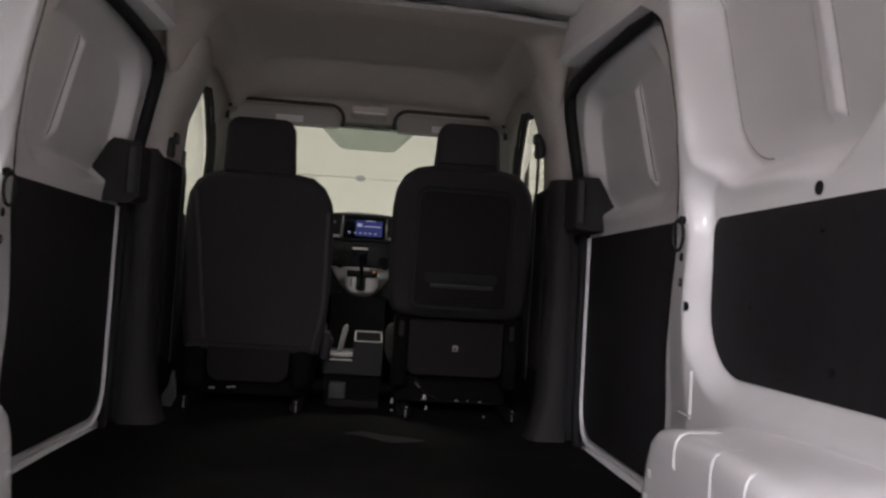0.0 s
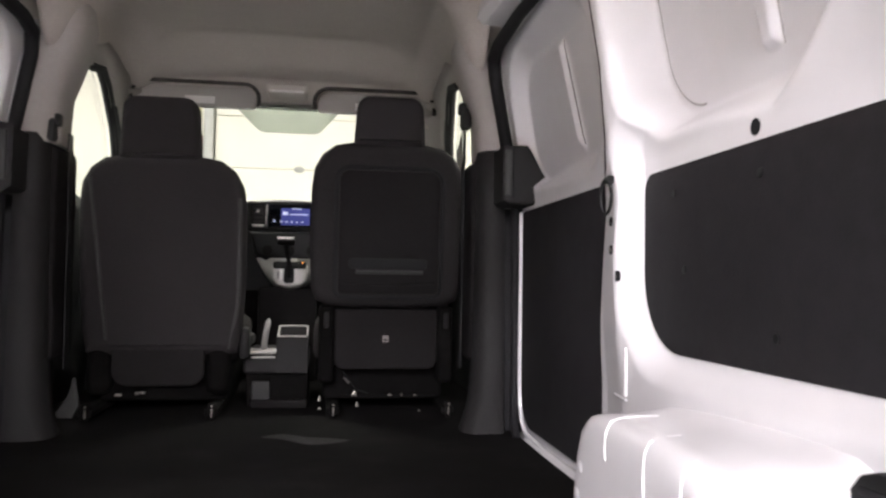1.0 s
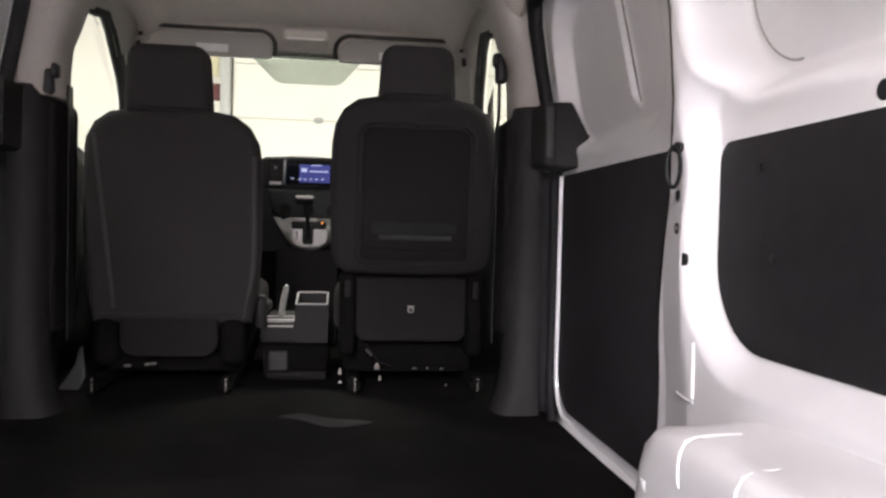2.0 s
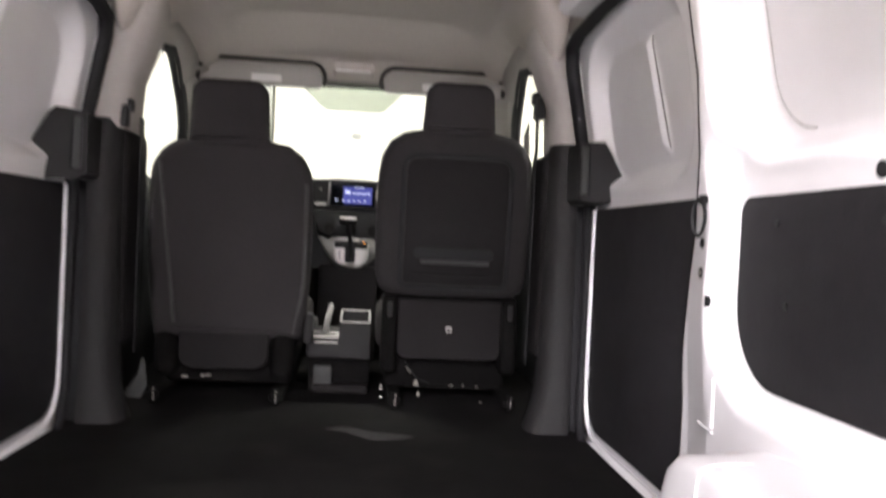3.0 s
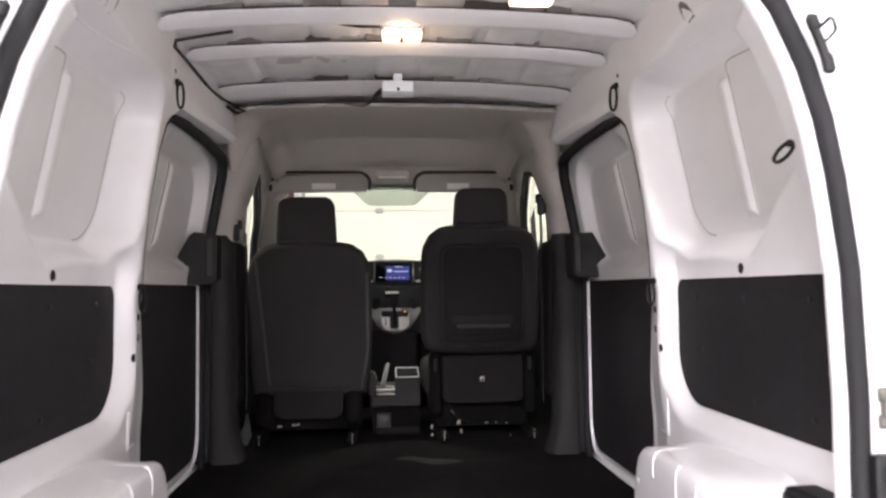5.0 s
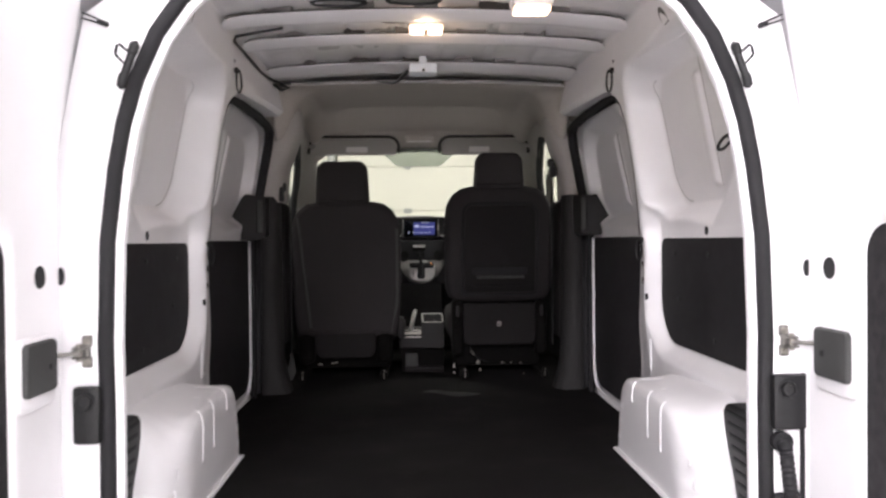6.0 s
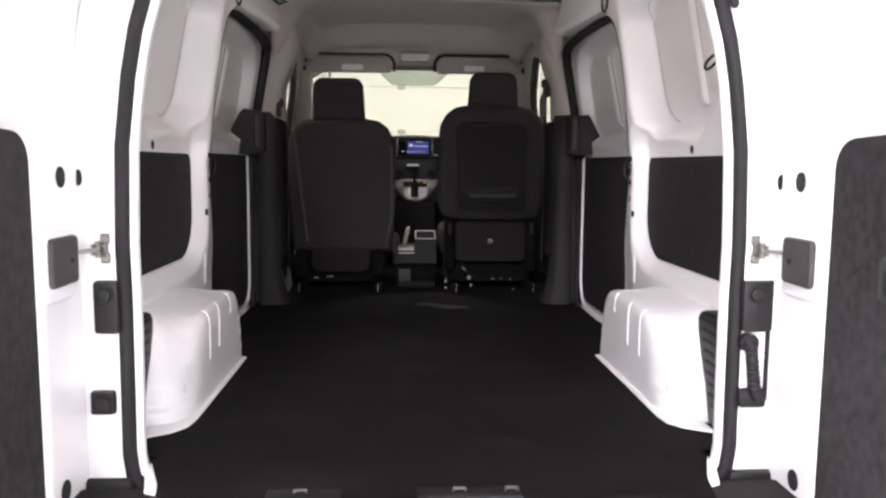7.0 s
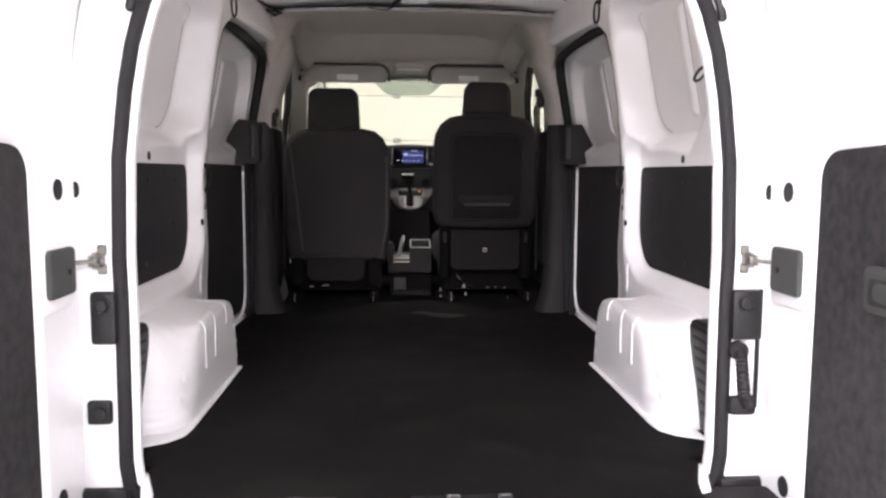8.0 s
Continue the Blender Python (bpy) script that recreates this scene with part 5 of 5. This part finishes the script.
    ring_faces(bm, [[(s * 0.683 + r * math.cos(a), -0.0505 - d, 0.918 + r * math.sin(a)) for a in [2 * math.pi * k / 24 for k in range(24)]] for r, d in ((0.0155, 0.0), (0.0155, 0.009), (0.0145, 0.0115), (0.0125, 0.0125), (0.0095, 0.0125), (0.0088, 0.0110), (0.002, 0.0110))])
    part("hinge_bolt", bm, BLACK, hinge)
    if s < 0:
        bm = bm_new()
        box(bm, s * 0.672, s * 0.722, -0.048, -0.028, 0.664, 0.714, 0.006)
        hinge = part("hinge_cover", bm, BLACK, door, "black hinge cover")
        bm = bm_new()
        disc(bm, (s * 0.693, -0.0485, 0.689), (0, -1, 0), 0.0205, 0.0025, 24)
        part("bolt_recess", bm, GAP, hinge)
        bm = bm_new()
        ring_faces(bm, [[(s * 0.693 + r * math.cos(a), -0.0485 - d, 0.689 + r * math.sin(a)) for a in [2 * math.pi * k / 24 for k in range(24)]] for r, d in ((0.0155, 0.0), (0.0155, 0.009), (0.0145, 0.0115), (0.0125, 0.0125), (0.0095, 0.0125), (0.0088, 0.0110), (0.002, 0.0110))])
        part("hinge_bolt", bm, BLACK, hinge)
    else:
        path = [(0.676, -0.035, 0.812), (0.675, -0.056, 0.804), (0.674, -0.064, 0.780), (0.677, -0.066, 0.745), (0.684, -0.060, 0.712), (0.698, -0.052, 0.690)]
        bm = bm_new()
        fine = []
        for a, b in zip(path, path[1:]):
            fine += [tuple(a[k] + (b[k] - a[k]) * q / 6 for k in range(3)) for q in range(6)]
        fine.append(path[-1])
        tube(bm, fine, [0.0145 if k % 2 else 0.0120 for k in range(len(fine))], 12)
        hose = part("cable_hose", bm, RUBBER, door, "black ribbed cable hose")
        bm = bm_new()
        disc(bm, (0.676, -0.030, 0.810), (0, -1, 0), 0.021, 0.016, 16)
        box(bm, 0.656, 0.718, -0.052, -0.030, 0.666, 0.710, 0.010)
        # black strip beside the hose, painting the dark door gap
        box(bm, 0.716, 0.724, -0.040, -0.026, 0.680, 0.835, 0.003)
        part("hose_boot", bm, RUBBER, hose)
    bm = bm_new()
    box(bm, s * 0.674, s * 0.693, -0.036, -0.028, 1.021, 1.043, 0.003)
    box(bm, s * 0.674, s * 0.693, -0.036, -0.028, 0.981, 1.003, 0.003)
    box(bm, s * 0.677, s * 0.690, -0.042, -0.030, 0.998, 1.026, 0.003)
    box(bm, s * 0.679, s * 0.704, -0.056, -0.034, 1.000, 1.004, 0.001)
    box(bm, s * 0.679, s * 0.704, -0.056, -0.034, 1.018, 1.022, 0.001)
    strap = part("check_strap", bm, ZINC, door, "dull zinc check strap bracket")
    for z in (0.992, 1.032):
        bm = bm_new()
        disc(bm, (s * 0.6835, -0.036, z), (0, -1, 0), 0.0075, 0.003, 16)
        disc(bm, (s * 0.6835, -0.038, z), (0, -1, 0), 0.0050, 0.006, 6)
        part("strap_bolt", bm, STEEL, strap)
    bm = bm_new()
    rod(bm, (s * 0.693, -0.047, 0.995), (s * 0.693, -0.047, 1.028), 0.0055, 12)
    part("strap_pin", bm, STEEL, strap)
    bm = bm_new()
    tube(bm, [(s * 0.692, -0.046, 1.011), (s * 0.700, -0.050, 1.0105), (s * 0.706, -0.052, 1.010), (s * 0.720, -0.058, 1.009), (s * 0.738, -0.066, 1.009)], [0.0075, 0.0070, 0.0042, 0.0046, 0.0046], 8)
    part("strap_arm", bm, ZINC, strap)
    bm = bm_new()
    slab(bm, [(s * 0.731 + 0.007 * math.cos(a), 1.157 + 0.017 * math.sin(a)) for a in [2 * math.pi * k / 16 for k in range(16)]], lambda u, v, d: (u, -0.0335 - d, v), 0, 0.003, 0.001, 1)
    part("hole", bm, GAP, door)
    bm = bm_new()
    box(bm, s * 0.642, s * 0.745, -0.055, -0.028, 0.43, 0.525, 0.01)
    part("hinge_foot", bm, BLACK, door)
    # upper hinge with its wire loop
    bm = bm_new()
    tube(bm, [(s * 0.603, -0.058, 1.512), (s * 0.602, -0.060, 1.516), (s * 0.597, -0.062, 1.534), (s * 0.595, -0.060, 1.540), (s * 0.582, -0.060, 1.576), (s * 0.580, -0.062, 1.580), (s * 0.575, -0.062, 1.594), (s * 0.574, -0.058, 1.598)], [0.005, 0.0095, 0.0095, 0.0075, 0.0075, 0.0095, 0.0095, 0.005], 10)
    bracket = part("upper_bracket", bm, BLACK, door)
    bm = bm_new()
    loop_tube(bm, [(s * 0.585, -0.06, 1.578), (s * 0.603, -0.065, 1.594), (s * 0.607, -0.066, 1.591), (s * 0.610, -0.066, 1.576), (s * 0.608, -0.066, 1.572), (s * 0.590, -0.06, 1.552)], 0.0030, 6)
    part("wire_loop", bm, BLACK, bracket)
    bm = bm_new()
    tube(bm, [(s * 0.632, -0.04, 1.636), (s * 0.634, -0.04, 1.637), (s * 0.650, -0.04, 1.643), (s * 0.652, -0.04, 1.644)], [0.004, 0.0055, 0.0055, 0.002], 8)
    tube(bm, [(s * 0.650, -0.04, 1.647), (s * 0.680, -0.04, 1.660)], 0.0018, 6)
    tube(bm, [(s * 0.650, -0.04, 1.640), (s * 0.682, -0.04, 1.650)], 0.0018, 6)
    part("upper_catch", bm, BLACK, door)
    return tagged(door, "white painted rear door standing open, dark carpet lining", "rear door", kind="structure")


build_rear_door(1, 1, 0.56, 1.80)
build_rear_door(-1, 2, 0.74, 1.80)

# ---- lamps and cables under the roof ----
lamp = empty("roof_lamp")
bm = bm_new()
box(bm, -0.060, 0.060, 0.950, 1.030, 1.916, 1.958, 0.010, 3)
part("lamp_base", bm, PAPER, lamp)
for x0, x1 in ((-0.054, -0.006), (0.006, 0.054)):
    bm = bm_new()
    box(bm, x0, x1, 0.957, 1.023, 1.898, 1.919, 0.008, 3)
    part("lamp_lens", bm, BULB, lamp, "lit warm lens")
tagged(lamp, "small lit warm roof lamp", "roof lamp", "roof lamps")
glow_l = bpy.data.lights.new("roof_lamp_glow", "POINT")
glow_l.energy, glow_l.color, glow_l.shadow_soft_size = 0.8, WARM, 0.04
new("roof_lamp_glow", glow_l).location = (0, 0.99, 1.865)

lamp2 = empty("roof_lamp")
bm = bm_new()
box(bm, 0.205, 0.312, 0.405, 0.475, 1.815, 1.845, 0.010, 3)
part("lamp_base", bm, PAPER, lamp2)
bm = bm_new()
box(bm, 0.213, 0.304, 0.411, 0.469, 1.801, 1.817, 0.006, 3)
part("lamp_lens", bm, BULB, lamp2, "lit warm lens")
tagged(lamp2, "small lit warm lamp on the rear roof header", "roof lamp", "roof lamps")
glow_r = bpy.data.lights.new("header_lamp_glow", "POINT")
glow_r.energy, glow_r.color, glow_r.shadow_soft_size = 0.6, WARM, 0.04
new("header_lamp_glow", glow_r).location = (0.258, 0.44, 1.785)

sensor = empty("roof_sensor")
bm = bm_new()
box(bm, -0.055, 0.052, 1.44, 1.53, 1.868, 1.905, 0.006, 2)
part("sensor_case", bm, COOL_WHITE, sensor)
bm = bm_new()
box(bm, -0.016, 0.014, 1.455, 1.50, 1.900, 1.935, 0.004)
part("sensor_clip", bm, COOL_WHITE, sensor)
bm = bm_new()
disc(bm, (0.0, 1.440, 1.876), (0, -1, 0), 0.006, 0.003, 10)
part("sensor_eye", bm, BLACK, sensor)
tagged(sensor, "small white sensor box hanging from the roof bow", "sensor")

cable = empty("roof_cable")
bm = bm_new()
tube(bm, [(-0.052, 1.50, 1.888), (-0.068, 1.51, 1.880), (-0.085, 1.54, 1.868), (-0.105, 1.60, 1.863), (-0.130, 1.67, 1.872), (-0.19, 1.69, 1.886)], [0.010, 0.0095, 0.007, 0.005, 0.004, 0.003], 8)
part("lead", bm, BLACK, cable)
bm = bm_new()
tube(bm, [(-0.46, 0.962, 1.905), (-0.55, 0.958, 1.888), (-0.608, 0.955, 1.876), (-0.619, 0.985, 1.868), (-0.620, 1.10, 1.870), (-0.619, 1.28, 1.868), (-0.616, 1.42, 1.864), (-0.605, 1.55, 1.866), (-0.585, 1.66, 1.87), (-0.55, 1.71, 1.878)], [0.005, 0.0045, 0.005, 0.0048, 0.0045, 0.0055, 0.0045, 0.005, 0.0045, 0.004], 8)
part("loom", bm, BLACK, cable)
bm = bm_new()
tube(bm, [(-0.60, 1.62, 1.855), (-0.585, 1.70, 1.85), (-0.555, 1.72, 1.862), (-0.59, 1.69, 1.872)], 0.006, 8)
part("loom_loop", bm, BLACK, cable)
bm = bm_new()
tube(bm, [(-0.20, 0.965, 1.938), (-0.12, 0.975, 1.930), (-0.06, 0.975, 1.932)], 0.006, 8)
part("lamp_lead", bm, BLACK, cable)
tagged(cable, "black wiring loom taped along the roof edge", "cable")

# oval openings in the rear header
for x in (-0.235, -0.045):
    opening = empty("header_opening")
    bm = bm_new()
    top = 1.832 - 0.02 * (x / 0.4) ** 2
    turn = [2 * math.pi * k / 32 for k in range(32)]
    loop_tube(bm, [(x + 0.068 * math.cos(a), 0.43 + 0.030 * math.sin(a), top) for a in turn], 0.0055, 8)
    part("opening_rim", bm, BLACK, opening)
    bm = bm_new()
    ring_faces(bm, [[(x + r * 0.066 * math.cos(a), 0.43 + r * 0.028 * math.sin(a), top + h) for a in turn] for r, h in ((1.0, 0.001), (0.96, 0.003), (0.90, 0.010), (0.80, 0.014), (0.3, 0.015))])
    part("opening_liner", bm, SILVER, opening, "bright metal inside the opening")
    tagged(opening, "oval opening with black edge in the roof header", "opening", "header openings")

# ---- wheels, for the body to stand on ----
for sx in (-1, 1):
    for wy in (0.55, 3.45):
        w = empty("road_wheel")
        bm = bm_new()
        tube(bm, [(sx * 0.70, wy, 0.30), (sx * 0.715, wy, 0.30), (sx * 0.835, wy, 0.30), (sx * 0.85, wy, 0.30)], [0.27, 0.30, 0.30, 0.27], 36)
        part("tyre", bm, RUBBER, w)
        bm = bm_new()
        tube(bm, [(sx * 0.845, wy, 0.30), (sx * 0.856, wy, 0.30)], [0.19, 0.17], 28)
        part("rim", bm, SILVER, w)
        tagged(w, "black tyre on a silver rim", "wheel", "road wheels")
bm = bm_new()
box(bm, -0.70, 0.70, 0.0, 3.95, 0.33, 0.505, 0.03)
chassis = finish("chassis", bm, BLACK)
tagged(chassis, "dark underbody of the van", "underbody")

# ---- garage ----
bm = bm_new()
box(bm, -5.2, 5.2, -10.2, 7.6, -0.2, 0.0)
ground = finish("ground", bm, CONCRETE, smooth=False)
tagged(ground, "near-white concrete garage floor, paled to bounce light", "floor", kind="structure")
for name, b, mat in (("wall_north", (-5.2, 5.2, 7.0, 7.2, 0, CEIL), CREAM_WALL), ("wall_south", (-5.2, 5.2, -10.2, -10.0, 0, CEIL), WHITE_WALL), ("wall_east", (5.0, 5.2, -10, 7, 0, CEIL), WHITE_WALL), ("wall_west", (-5.2, -5.0, -10, 7, 0, CEIL), WHITE_WALL), ("ceiling_garage", (-5.2, 5.2, -10.2, 7.2, CEIL, CEIL + 0.2), WHITE_WALL)):
    bm = bm_new()
    box(bm, *b)
    tagged(finish(name, bm, mat, smooth=False), "plain painted garage surface", "ceiling" if "ceil" in name else "wall", kind="structure")
# fixtures out of view; the side pair is made up
for spots, sx, sy in ((REAR_LAMPS, 0.6, 1.2), (FRONT_LAMPS, 1.2, 0.6), (SIDE_FILLS, 0.6, 1.2)):
    for lx, ly in spots:
        g = empty("garage_lamp")
        bm = bm_new()
        box(bm, lx - sx / 2, lx + sx / 2, ly - sy / 2, ly + sy / 2, CEIL - 0.06, CEIL, 0.01)
        part("housing", bm, PAPER, g)
        bm = bm_new()
        box(bm, lx - sx / 2 + 0.03, lx + sx / 2 - 0.03, ly - sy / 2 + 0.03, ly + sy / 2 - 0.03, CEIL - 0.07, CEIL - 0.055)
        part("diffuser", bm, TUBE, g, "lit white diffuser")
        tagged(g, "unseen white ceiling lamp with lit diffuser", "ceiling lamp", "garage lamps")
# sectional door before the van, with its track, seams and hinges
gdoor = empty("door_garage")
z0, k = 0.02, 0
for z1 in (0.59, 1.07, 1.55, 2.03, 2.51, 2.99):
    bm = bm_new()
    box(bm, -0.83, 3.40, 6.90, 6.95, z0, z1 - 0.004, 0.006)
    part("door_panel", bm, CREAM_WALL, gdoor)
    for hx in (-0.07, 1.15, 2.3):
        bm = bm_new()
        box(bm, hx - 0.035, hx + 0.035, 6.885, 6.902, z1 - 0.030, z1 + 0.026, 0.004)
        rod(bm, (hx - 0.05, 6.88, z1 - 0.002), (hx + 0.05, 6.88, z1 - 0.002), 0.010, 8)
        part("panel_hinge", bm, PIPE, gdoor)
    z0 = z1
bm = bm_new()
box(bm, -0.925, -0.845, 6.80, 6.96, 0.0, 3.05, 0.01)
part("door_track", bm, PIPE, gdoor, "grey steel door track")
tagged(gdoor, "closed cream sectional garage door", "garage door", kind="structure")
for name, b, mat, label in (("wall_notice", (-1.10, -0.975, 6.97, 6.995, 2.40, 2.62), YELLOW, "pale yellow notice hanging on the wall"), ("wall_board", (-1.14, -0.955, 6.97, 6.995, 2.18, 2.33), MAROON, "dark maroon board hanging on the wall")):
    bm = bm_new()
    box(bm, *b, 0.004)
    tagged(finish(name, bm, mat), label, "notice" if "notice" in name else "board")
screen_wall = empty("garage_partition")
for k in range(4):
    bm = bm_new()
    box(bm, -3.45, -3.40, 1.2 + k * 1.2, 2.36 + k * 1.2, 0.05, 2.05, 0.01)
    part("partition_panel", bm, GREEN_GREY, screen_wall)
bm = bm_new()
box(bm, -3.47, -3.38, 1.15, 6.05, 2.05, 2.10, 0.01)
part("partition_rail", bm, PIPE, screen_wall)
bm = bm_new()
box(bm, -3.47, -3.38, 1.15, 6.05, 0.0, 0.05, 0.01)
part("partition_foot", bm, PIPE, screen_wall)
tagged(screen_wall, "grey green panel partition along the garage bay", "partition")
